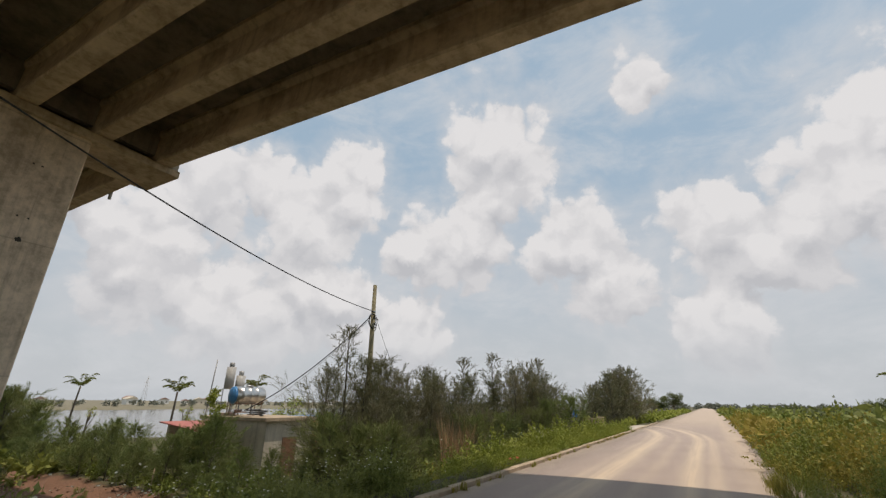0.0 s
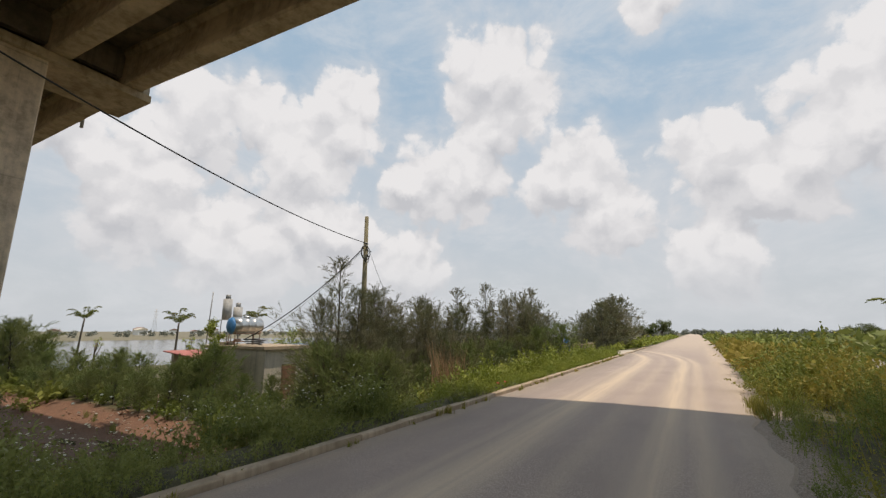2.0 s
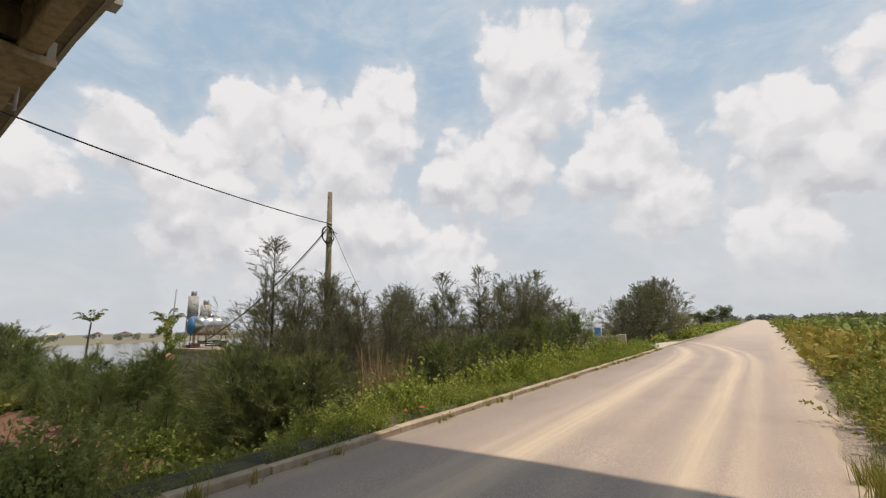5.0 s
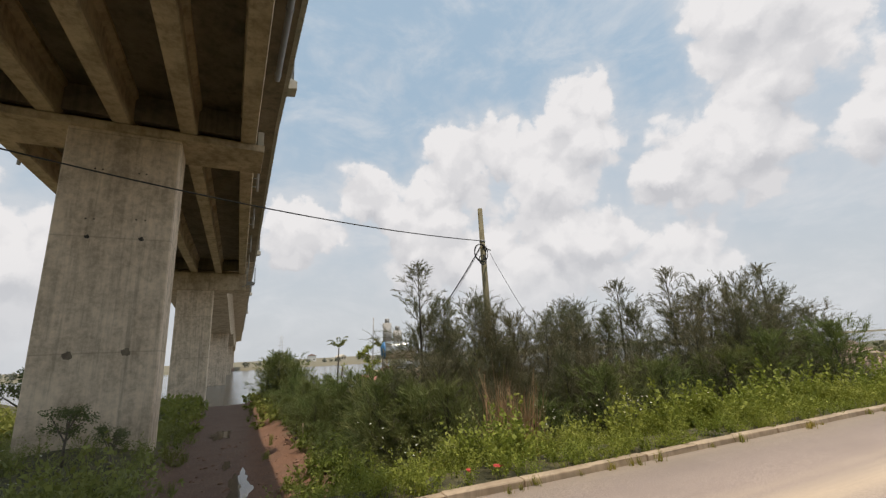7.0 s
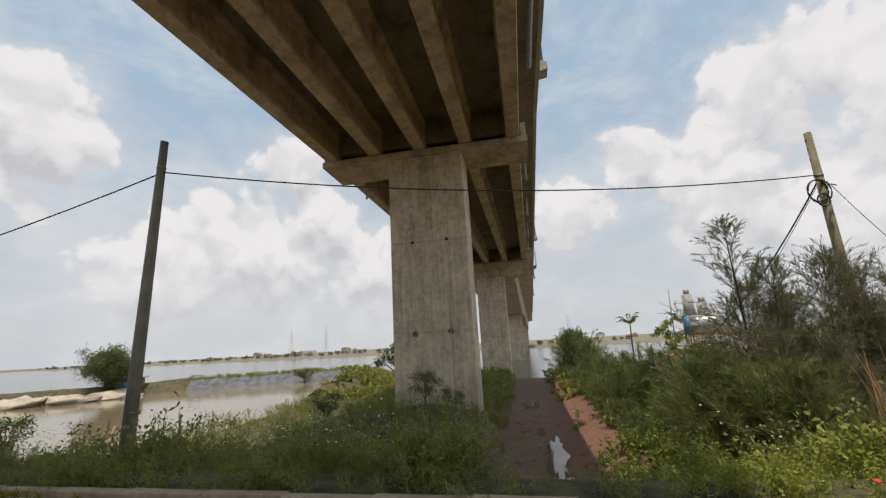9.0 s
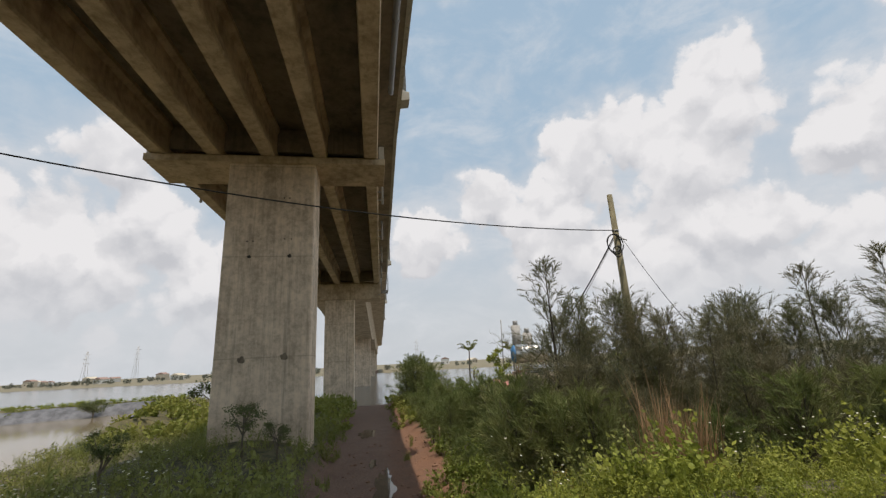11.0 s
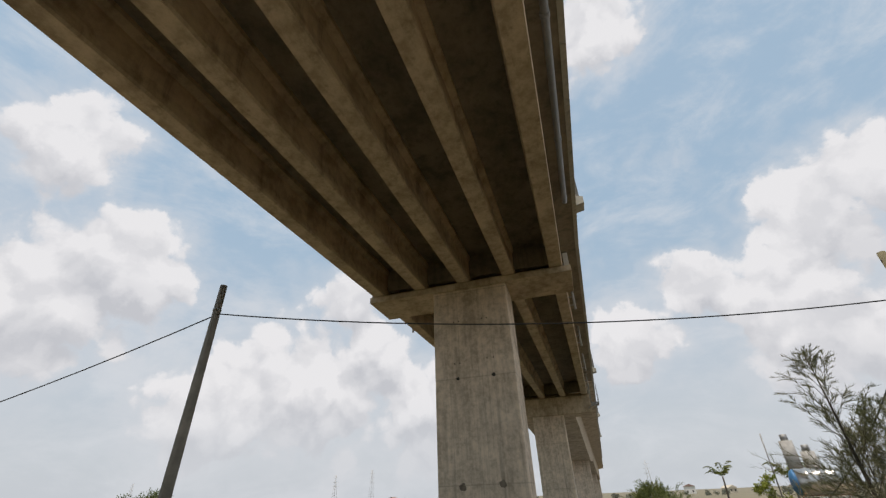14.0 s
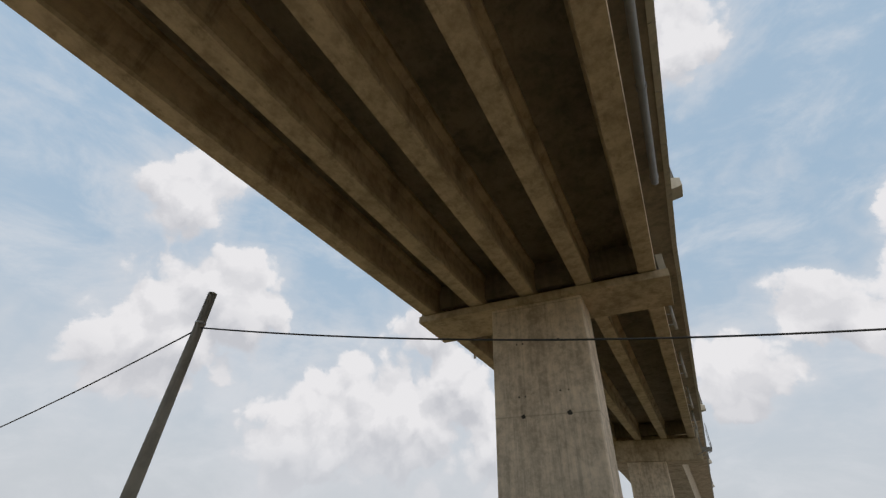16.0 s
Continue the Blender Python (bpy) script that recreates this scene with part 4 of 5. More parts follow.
def casuarina(seed, h=5.5, spread=1.6, limbs=56, low=0.02, plumes=13, needles=17, needle=0.2, up=1.0, width=0.0105, plume=0.62):
    """Feathery needle tree: rising limbs that carry arching plumes set with fine needles. Returns two meshes."""
    r = np.random.RandomState(seed)
    bm = bmesh.new()
    sway = r.normal(scale=0.06 * h, size=2)

    def stem(t):
        return np.array([sway[0] * t * t, sway[1] * t * t, h * t])

    tube([stem(t) for t in (0, 0.25, 0.5, 0.75, 0.97)], [0.014 * h, 0.010 * h, 0.006 * h, 0.003 * h, 0.001 * h], 7, bm)
    cs, ds, tops = [], [], []
    for i in range(limbs):
        t = low + (1 - low) * ((i + r.uniform(0, 1)) / limbs) ** 1.05
        a = i * 2.4 + r.uniform(-0.6, 0.6)
        ln = spread * (0.16 + 1.05 * (1 - t) ** 0.75) * r.uniform(0.5, 1.35)
        tops.append(np.full(plumes, 0.7 + 0.65 * (1 - t)))
        s = stem(t * 0.93)
        d0 = np.array([math.cos(a), math.sin(a), up * r.uniform(0.35, 1.4) + 0.7 * t + 1.2 * t ** 6])
        d0 /= np.linalg.norm(d0)
        tube([s + d0 * ln * q + np.array([0, 0, 0.25 * ln * q * q]) for q in (0, 0.5, 1.0)], [0.006 + 0.003 * ln, 0.004, 0.002], 4, bm, caps=False)
        q = np.append(r.uniform(0.15, 1.0, plumes - 1) ** 0.7, 1.0)
        cs.append(s + d0 * ln * q[:, None] + np.array([0, 0, 1.0]) * (0.25 * ln * q * q)[:, None])
        ds.append(np.repeat(d0[None], plumes, 0))
    c, d = np.concatenate(cs), np.concatenate(ds)
    ax = unit(d * 1.0 + spun(len(c), r) * 0.6 + np.array([0, 0, 0.12]))
    ln = plume * r.uniform(0.5, 1.25, len(c)) * np.concatenate(tops)
    t = np.tile((np.arange(needles) + 0.5) / needles, (len(c), 1)) + r.uniform(-0.03, 0.03, (len(c), needles))
    base = c[:, None] + ax[:, None] * (ln[:, None] * t)[..., None] + np.array([0, 0, -0.35]) * (ln[:, None] * t * t)[..., None]
    base = base.reshape(-1, 3)
    nd = unit(np.repeat(ax, needles, 0) * 1.0 + spun(len(base), r) * 0.5 + np.array([0, 0, -0.16]))
    L = (needle * np.repeat(np.clip(np.concatenate(tops), 0.6, 1.4), needles) * (1.15 - 0.5 * t.ravel()) * r.uniform(0.6, 1.3, len(base)))[:, None]
    w = unit(np.cross(nd, spun(len(base), r))) * width * 0.5
    v = np.stack([base - w, base + w, base + nd * L], 1).reshape(-1, 3)
    f = np.arange(len(v)).reshape(-1, 3)
    tm = bpy.data.meshes.new("trunk")
    bm.to_mesh(tm)
    bm.free()
    return tm, mesh_np("crown", v, f)


def plant_trees(name, kinds, spots, bark, leaf, labels, category, group):
    """One thing per tree, with trunk and crown, the kinds sharing their meshes."""
    for i, (x, y, s) in enumerate(spots):
        tm, cm = kinds[i % len(kinds)]
        ob = thing(name, labels[i % len(labels)], category, pose(x, y, float(ground_z(x, y)) - 0.05, 0, 0, (i * 137.5) % 360), group)
        for o in (part("trunk", tm, bark, ob), part("crown", cm, leaf, ob)):
            o.scale = (s, s, s * (0.92 + 0.16 * ((i * 0.37) % 1)))


CASU = [casuarina(11, 4.9, 1.9), casuarina(12, 5.3, 1.7), casuarina(13, 4.3, 2.1), casuarina(14, 4.7, 1.95), casuarina(15, 4.5, 2.0)]
grove = []
rr = random.Random(5)
for i in range(15):
    s = i / 14
    for k, back in enumerate((0.0, 1.4, 3.2)[:2 + (i % 3 == 0)]):
        x, y = -9.6 + 4.5 * s - 0.93 * back, 10.6 + 11.2 * s + 0.37 * back
        grove.append((x + rr.uniform(-0.5, 0.5), y + rr.uniform(-0.5, 0.5), (0.72, 0.9, 1.0, 1.0)[k] * rr.uniform(0.82, 1.12) * (1.0 if s > 0.7 else 0.98)))
for x, y, s in ((-10.5, 12.5, 1.0), (-11.5, 13.8, 1.02), (-10.2, 14.2, 1.02), (-12.2, 15.6, 0.95), (-9.8, 16.2, 1.0), (-11.2, 17.2, 1.0), (-9.4, 9.7, 0.6), (-10.6, 9.9, 0.7)):
    grove.append((x, y, s))
plant_trees("casuarina_tree", CASU, grove, "darkwood", "casu", ["grey-green feathery casuarina tree in the roadside thicket", "dense casuarina with drooping needle sprays", "tall casuarina with a loose open top"], "tree", "casuarina thicket")
clump2 = [(-9.0 + rr.uniform(0, 4.2), 37.5 + rr.uniform(0, 9), rr.uniform(0.95, 1.2)) for _ in range(11)]
FARCASU = [casuarina(16 + s, 4.6, 2.0, 56, 0.03, 9, 15, 0.26, 0.75, 0.022) for s in range(2)]
plant_trees("casuarina_tree", FARCASU, clump2, "darkwood", "casu", ["casuarina tree in a clump beyond the side track"], "tree", "casuarina clump by the track")
# thin open trees by the tank house and in the thicket
OPEN = [casuarina(21, 6.3, 1.35, 44, 0.22, 8, 20, 0.16, 0.9, 0.011, 0.5)]
plant_trees("casuarina_tree", OPEN, [(-11.0, 11.0, 1.16), (-9.3, 17.9, 0.98), (-8.2, 19.2, 0.96), (-6.4, 21.4, 0.9), (-13.5, 13.0, 0.8)], "darkwood", "casu", ["slender sparse casuarina with a see-through crown"], "tree", "casuarina thicket")
# young soft casuarinas on the bank of the path
YOUNG = [casuarina(31, 1.9, 1.05, 34, 0.02, 10, 16, 0.19, 1.0, 0.0135, 0.45), casuarina(32, 1.5, 1.0, 30, 0.02, 10, 16, 0.19, 0.9, 0.0135, 0.45), casuarina(33, 2.3, 1.05, 38, 0.02, 10, 16, 0.19, 1.1, 0.0135, 0.45)]
young = []
for i, x in enumerate(np.concatenate([np.arange(-9.6, -26, -1.45), np.arange(-26.5, -44, -2.3)])):
    for k, dy in enumerate((3.1, 4.4, 5.9)[:2 + (i % 2 if not -22 < x < -14 else 0)]):
        young.append((x + rr.uniform(-0.5, 0.5), path_line(x) + dy + rr.uniform(-0.4, 0.5) + (0.5 if x > -14 else 0), rr.uniform(0.75, 1.3) * (0.7 if k == 0 else 1.0) * (0.62 if -17.5 < x < -11 else 1.0)))
young += [(-18.2, 10.4, 1.3), (-19.5, 10.9, 1.4), (-37.5, 8.3, 1.75), (-39, 8.8, 1.85), (-40.5, 8.1, 1.7), (-38.6, 7.4, 1.5), (-36.2, 9.3, 1.5)]
plant_trees("young_casuarina", YOUNG, young, "darkwood", "casu_young", ["soft green young casuarina bush on the bank of the path", "bushy young casuarina with fresh needles"], "bush", "young casuarinas along the path")

skirt = []
for i in range(24):
    s = i / 23
    back = (-0.7, 0.5, 1.6)[i % 3]
    skirt.append((-9.6 + 4.5 * s - 0.93 * back + rr.uniform(-0.3, 0.3), 10.4 + 11.4 * s + 0.37 * back + rr.uniform(-0.3, 0.3), rr.uniform(0.95, 1.4)))
skirt += [(-9.9, 9.3, 1.3), (-8.9, 9.9, 1.25), (-10.6, 9.9, 1.2), (-8.3, 10.6, 1.2)]
plant_trees("casuarina_bush", YOUNG, skirt, "darkwood", "casu", ["low drooping casuarina bush at the foot of the thicket"], "bush", "casuarina thicket")

# roadside weeds


def clumps(p):
    """Uneven growth: between about -1 and 1 from place to place."""
    return np.clip(1.6 * waves(p[:, 0], p[:, 1], 2.3, 5), -0.9, 1.0)


W = [weed(s, 12, 0.62, 0.40, 17, 0.06, 0.62) for s in range(5)]
WD = [weed(40 + s, 12, 0.64, 0.44, 18, 0.055) for s in range(5)]
MID = [weed(90 + s, 9, 0.62, 0.45, 15, 0.06) for s in range(4)]
LOW = [weed(100 + s, 9, 0.6, 0.45, 8, 0.15) for s in range(4)]      # for farther off
COARSE = [weed(120 + s, 6, 0.6, 0.5, 6, 0.28) for s in range(4)]    # for the distance
BIGLEAF = [weed(60 + s, 9, 0.95, 0.38, 18, 0.10, 0.65) for s in range(3)]
verge = field(650, -4.7, -2.95, -8, 29, None, 11)
vs = np.random.RandomState(1).uniform(0.55, 1.1, len(verge)) * np.interp(verge[:, 0], [-4.7, -2.95], [1.3, 0.75]) * np.where(np.abs(verge[:, 1] - 6.0) < 1.25, 0.42, 1.0)
vs = vs * (0.86 + 0.62 * clumps(verge))
# leaf colour changes at the bridge's shadow edge: brighter for sun, darker for shade
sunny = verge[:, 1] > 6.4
strew("roadside_weeds", W, verge[sunny], vs[sunny], "lime", "green leafy weeds crowding the kerb, brighter leaf tone for sun", "weeds")
strew("roadside_weeds", WD, verge[~sunny], vs[~sunny], "weed_dark", "lush green flowering weeds along the kerb, darker leaf tone for shade", "weeds")
edge = field(300, -3.12, -2.84, -8, 28, lambda x, y: np.abs(y - 8.65) > 0.4, 10)
es = np.random.RandomState(2).uniform(0.3, 0.68, len(edge))
# same clumps on both sides, sun and shade put into the leaf colour
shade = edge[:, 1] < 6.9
strew("roadside_weeds", MID, edge[shade], es[shade], "weed_dark", "low green weeds leaning on the kerb, darker leaf tone for shade", "weeds")
strew("roadside_weeds", MID, edge[~shade], es[~shade], "lime", "low weeds leaning on the kerb, brighter leaf tone for sun", "weeds")
slope = field(820, -9.5, -4.4, -11, 12, off_path, 12)
ss = np.random.RandomState(3).uniform(0.6, 1.25, len(slope)) * (1.0 + 0.55 * clumps(slope))
tan = np.random.RandomState(31).uniform(0, 1, len(slope)) < 0.07
strew("slope_weeds", WD, slope[~tan], ss[~tan], "weed_dark", "thick tangle of green weeds on the embankment slope", "weeds")
strew("slope_weeds", WD, slope[tan], ss[tan] * 1.05, "gold", "yellowing stems scattered through the slope weeds", "weeds")
flatw = field(820, -30, -9, -12.5, 3.6, off_path, 13)
ms = np.random.RandomState(4).uniform(0.7, 1.3, len(flatw)) * (1.0 + 0.5 * clumps(flatw))
strew("meadow_weeds", MID, flatw, ms, "weed_dark", "rank green weeds under and beside the bridge", "weeds")
flatw = field(500, -48, -27, -14, 12, off_path, 14)
strew("meadow_weeds", COARSE, flatw, np.random.RandomState(5).uniform(0.9, 1.6, len(flatw)), "weed", "green weeds on the river bank", "weeds")
banks = np.concatenate([field(200, -44, -14, 8.0, 12.5, off_path, 24), field(150, -14, -5, 7.0, 11, off_path, 25)])
strew("bank_weeds", LOW, banks, np.random.RandomState(26).uniform(0.8, 1.3, len(banks)), "weed", "fresh green undergrowth between the young casuarinas", "weeds")
for zone, seed, n in (((-4.8, -2.9, -6, 14), 1, 60), ((-5.2, -3.0, -6, 4.5), 4, 90), ((-9.5, -4.4, -10, 5), 2, 430), ((2.8, 7.0, -2, 14), 3, 34)):
    p = field(n, zone[0], zone[1], zone[2], zone[3], off_path, 50 + seed)
    strew("wild_flowers", [blossoms(s, 6, 0.7, 0.4, 0.018) for s in range(4)], p, np.random.RandomState(seed).uniform(0.7, 1.1, len(p)), "flower", "small white daisy-like flower heads among the weeds", "flowers")
lime = np.array([(-3.7 - 0.8 * (i % 3), 9.6 + 0.36 * i, 0.0) for i in range(40)])
lime[:, 2] = ground_z(lime[:, 0], lime[:, 1])
strew("roadside_shrubs", BIGLEAF, lime, np.random.RandomState(6).uniform(0.6, 1.05, len(lime)), "lime", "light green broad-leaved shrubs behind the kerb", "shrubs")
# the right-hand verge
rv = field(700, 2.2, 8.5, -5, 17, lambda x, y: (x > road_edge(y) + 0.28 + 0.12 * np.sin(y * 1.3)) & ((x < 7.4) | (y < 11.5)), 15)
rs = np.random.RandomState(8).uniform(0.8, 1.4, len(rv)) * np.interp(rv[:, 0] - road_edge(rv[:, 1]), [0.25, 1.3, 6], [0.62, 1.45, 1.45])
rs = rs * (0.95 + 0.6 * clumps(rv))
near = (rv[:, 1] < 9) & (rv[:, 0] < 6.2)
TALL = [weed(140 + s, 14, 1.05, 0.5, 24, 0.042, 0.6) for s in range(4)]
tall = rv[near]
lot = np.arange(len(tall)) % 4 > 0
strew("verge_weeds", TALL, tall[lot], np.clip(rs[near][lot] * 0.62, 0.3, 1.15), "weed", "leafy waist-high weeds at the road edge", "weeds")
strew("verge_weeds", TALL, tall[~lot], np.clip(rs[near][~lot] * 0.62, 0.3, 1.15), "gold", "yellowing waist-high weeds at the road edge", "weeds")
rv, rs = rv[~near], rs[~near]
strew("verge_weeds", W, rv[::2], rs[::2], "gold", "yellow-green knee-high weeds beside the road", "weeds")
strew("verge_weeds", WD, rv[1::2], rs[1::2], "weed", "green leafy weeds beside the road", "weeds")
rv = field(520, 2.5, 13, 16, 42, lambda x, y: (x > road_edge(y) + 0.25) & ((x < 7.3) | (y > 34)), 27)
strew("verge_weeds", LOW, rv, np.random.RandomState(28).uniform(1.0, 1.9, len(rv)), "gold", "yellowing weeds beside the road", "weeds")
rv = field(600, 3.3, 14, 42, 130, lambda x, y: x > road_edge(y) + 0.3, 16)
strew("verge_weeds", COARSE, rv, np.random.RandomState(9).uniform(1.3, 2.3, len(rv)), "weed", "green weeds lining the far road", "weeds")
lv = field(600, -9, -2.9, 35, 140, lambda x, y: ~((y < 50) & (x < -4.6)), 17)
strew("verge_weeds", COARSE, lv, np.random.RandomState(10).uniform(0.9, 1.6, len(lv)), "lime", "bright grass and weeds lining the far road", "weeds")
G = [grass(s, 60, 0.55) for s in range(4)]
tg = np.concatenate([field(130, -10, -7, 1, 9, off_path, 18), field(160, -40, -10, 2, 10, off_path, 19)])
strew("grass_tufts", G, tg, np.random.RandomState(11).uniform(0.5, 1.0, len(tg)), "weed", "grass tufts along the soil banks of the path", "grass")
kg = np.stack([np.full(60, -2.55) + RNG.uniform(-0.06, 0.05, 60), RNG.uniform(-5, 28, 60), np.full(60, -0.01)], -1)
strew("kerb_grass", [grass(70, 26, 0.16, 0.08, 0.01, 0.9)], kg, RNG.uniform(0.5, 1.1, 60), "gold", "little grass sprigs growing from the kerb joint", "grass")
low = field(190, 2.1, 3.1, -3, 18, lambda x, y: (x > road_edge(y) + 0.14) & (x < road_edge(y) + 0.6), 29)
strew("verge_weeds", MID, low, np.random.RandomState(30).uniform(0.25, 0.6, len(low)), "weed", "low weeds creeping over the crumbling road edge", "weeds")
ET = np.array([(2.3 + 0.1 * math.sin(i * 2.1), 7.6 + 0.22 * i, -0.02) for i in range(7)])
strew("grass_tufts", G, ET, np.linspace(0.75, 0.5, 7), "gold", "pale grass tufts at the crumbling road edge", "grass")
REED = (-5.8, 10.9)
st = np.stack([RNG.normal(REED[0], 0.16, 34), RNG.normal(REED[1], 0.2, 34)], -1)
st = np.concatenate([st, ground_z(st[:, 0], st[:, 1])[:, None]], -1)
strew("dry_reeds", [grass(80 + s, 14, 1.9, 0.3, 0.02, 0.2) for s in range(3)], st, RNG.uniform(0.75, 1.05, 34), "straw", "stand of dry brown reed stalks in front of the trees", "reeds")
fr = np.array([(-2.93, 8.45, 0.06), (-2.95, 8.85, 0.06)])
strew("red_flowers", [blossoms(90, 4, 0.12, 0.08, 0.035)], fr, np.ones(2), "red", "small red flowers lying at the kerb", "flowers")

# clods and crumbs on the cut soil bank of the path
CLODS = []
for s in range(3):
    bm = bmesh.new()
    bmesh.ops.create_icosphere(bm, subdivisions=1, radius=0.09)
    for v in bm.verts:
        v.co *= 0.75 + 0.5 * abs(noise.noise(v.co * 9 + Vector((s, 0, 0))))
        v.co.z *= 0.6
    bm.verts.index_update()
    CLODS.append((np.array([tuple(v.co) for v in bm.verts]), np.array([[v.index for v in f.verts] for f in bm.faces])))
    bm.free()
cl = np.concatenate([field(330, -24, -7.5, 6.6, 8.6, None, 71, 0.0), field(170, -24, -7.5, 4.0, 6.6, None, 72, 0.0)])
strew("soil_clods", CLODS, cl, np.random.RandomState(73).uniform(0.15, 1.0, len(cl)) ** 2 * 1.3, "clod", "loose clods of red-brown soil along the path", "soil", 0.3)

# ---------------------------------------------------------------- distance


def leafball(seed, n=260, size=0.34):
    """A loose crown of leaves round the origin, radius about one, flattened and lumpy."""
    r = np.random.RandomState(seed)
    hub = spun(9, r) * r.uniform(0.3, 0.75, (9, 1)) * np.array([1, 1, 0.8])
    c = hub[r.randint(0, 9, n)] + spun(n, r) * (r.uniform(0, 1, (n, 1)) ** 0.5) * 0.45
    out = unit(c + spun(n, r) * 0.8)
    return leaf_quads(c, out, unit(np.cross(out, spun(n, r))), size * r.uniform(0.6, 1.2, n), size * 0.6 * np.ones(n))


BALL = [leafball(s, 110, 0.5) for s in range(4)]
ft = []
for y in np.arange(-700, 900, 4.0):
    x = float(far_bank(y)) - 12 - 60 * RNG.uniform(0, 1) ** 2
    ft.append((x, y + RNG.uniform(-3, 3), -0.5 + RNG.uniform(0, 1.0)))
ft = np.array(ft)
strew("far_bank_trees", BALL, ft, RNG.uniform(0.9, 2.4, len(ft)), "far", "low tree line on the far river bank in haze-toned colours", "trees")


def far_house(x, y, w, d, h, mat, roof, z=-1.4):
    ob = thing("house", "small pale house on the far river bank", "house", pose(x, y, z, 0, 0, RNG.uniform(-25, 25)), "far houses")
    part("wall", box(-w / 2, w / 2, -d / 2, d / 2, -0.5, h), mat, ob)
    bm = bmesh.new()
    a = [bm.verts.new(p) for p in ((-w / 2 - 0.4, -d / 2 - 0.4, h), (w / 2 + 0.4, -d / 2 - 0.4, h), (w / 2 + 0.4, d / 2 + 0.4, h), (-w / 2 - 0.4, d / 2 + 0.4, h), (-w / 2 - 0.4, 0, h + 1.6), (w / 2 + 0.4, 0, h + 1.6))]
    for f in ((0, 1, 5, 4), (2, 3, 4, 5), (1, 2, 5), (3, 0, 4), (3, 2, 1, 0)):
        bm.faces.new([a[i] for i in f])
    part("roof", bm, roof, ob)
    for k in (-0.25, 0.25):
        part("window", box(w / 2 - 0.02, w / 2 + 0.02, k * d - 0.5, k * d + 0.5, 1.0, 2.2), "hole", ob)
    return ob


for i in range(34):
    y = -420 + 26 * i + RNG.uniform(-9, 9)
    x = float(far_bank(y)) - RNG.uniform(60, 220)
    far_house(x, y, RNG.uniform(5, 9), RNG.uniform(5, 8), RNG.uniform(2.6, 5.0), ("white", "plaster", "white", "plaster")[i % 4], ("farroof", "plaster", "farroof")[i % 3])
for x, y, h in ((-520, -330, 34), (-560, -300, 40), (-470, -620, 36), (-600, 40, 34), (-700, 330, 36)):
    py = thing("power_pylon", "thin grey lattice pylon standing far across the river", "pylon", pose(x, y, -1.5), "far pylons")
    for sx, sy in ((-1, -1), (1, -1), (1, 1), (-1, 1)):
        part("leg", tube([(sx * 2.6, sy * 2.6, 0), (sx * 0.5, sy * 0.5, h)], 0.13, 5), "palegalv", py)
    for z in (0.62, 0.76, 0.9):
        part("crossarm", tube([(0, -5.5 + 2 * z, h * z), (0, 5.5 - 2 * z, h * z)], 0.13, 5), "palegalv", py)
    for z in np.arange(0.08, 0.95, 0.1):
        s = 2.6 - 2.1 * z
        part("brace", tube([(-s, -s, h * z), (s, s, h * (z + 0.08))], 0.07, 4), "palegalv", py)

# ---------------------------------------------------------------- along the road, far off


def broad_tree(x, y, h, r, seed, label, balls=16, mat="tree", name="broadleaf_tree", n=300, size=0.2, sink=0.66, tall=0.40):
    """Tapered trunk, a few limbs, and a crown of leaf clumps with gaps."""
    rg = np.random.RandomState(seed)
    ob = thing(name, label, "tree", pose(x, y, float(ground_z(x, y)) - 0.05))
    bm = tube([(0, 0, 0), (0.05 * r, 0, h * 0.3), (0, 0.05 * r, h * 0.62)], [0.05 * h * 0.5, 0.035 * h * 0.5, 0.02 * h * 0.5], 8)
    vs, fs, base = [], [], 0
    for k in range(balls):
        d = spun(1, rg)[0] * np.array([1, 1, 0.62])
        p = np.array([0, 0, h * sink]) + d * np.array([r, r, h * tall]) * rg.uniform(0.45, 0.85)
        tube([(0, 0, h * rg.uniform(0.25, 0.55)), tuple(p)], [0.012 * h, 0.004 * h], 5, bm, caps=False)
        v, f = leafball(seed * 50 + k, n, size)
        vs.append(v * r * rg.uniform(0.34, 0.5) * np.array([1, 1, 0.85]) + p)
        fs.append(f + base)
        base += len(v)
    part("trunk", bm, "bark", ob)
    part("crown", mesh_np("crown", np.concatenate(vs), np.concatenate(fs)), mat, ob)
    return ob


broad_tree(-39, -44.6, 5.4, 2.9, 3, "round dense green tree on the pond bank", 64, "tree", sink=0.46, tall=0.74, n=260, size=0.16)
broad_tree(-7.5, 150, 8.0, 3.4, 4, "spreading tree beside the far road")
broad_tree(-13, 152, 6.0, 3.6, 5, "low tree beside the far road")
broad_tree(-18, 150, 5.5, 3.4, 6, "small bright tree beside the far road", mat="lime")
broad_tree(34, 130, 5.0, 3.4, 7, "dark tree on the field side of the road")
broad_tree(-52, -26.5, 3.0, 1.6, 8, "small tree on the pond bank", 10)
broad_tree(30, 52, 5.5, 3.5, 9, "dark orchard tree beyond the field", 14)
broad_tree(38, 60, 6.0, 4.5, 10, "wide orchard tree beyond the field", 14)
hedge = field(220, -26, -9, 48, 150, None, 31)
strew("roadside_scrub", BALL, hedge + np.array([0, 0, 0.6]), RNG.uniform(0.9, 1.7, len(hedge)), "casu", "dark low scrub on the river side of the far road", "scrub")
crop = field(700, 11, 80, 30, 160, None, 32)
strew("banana_field", [weed(200 + s, 6, 2.1, 0.9, 6, 1.05, 0.34) for s in range(3)], crop, RNG.uniform(0.9, 1.35, len(crop)), "weed_dark", "rows of dark banana plants in the field", "plants")
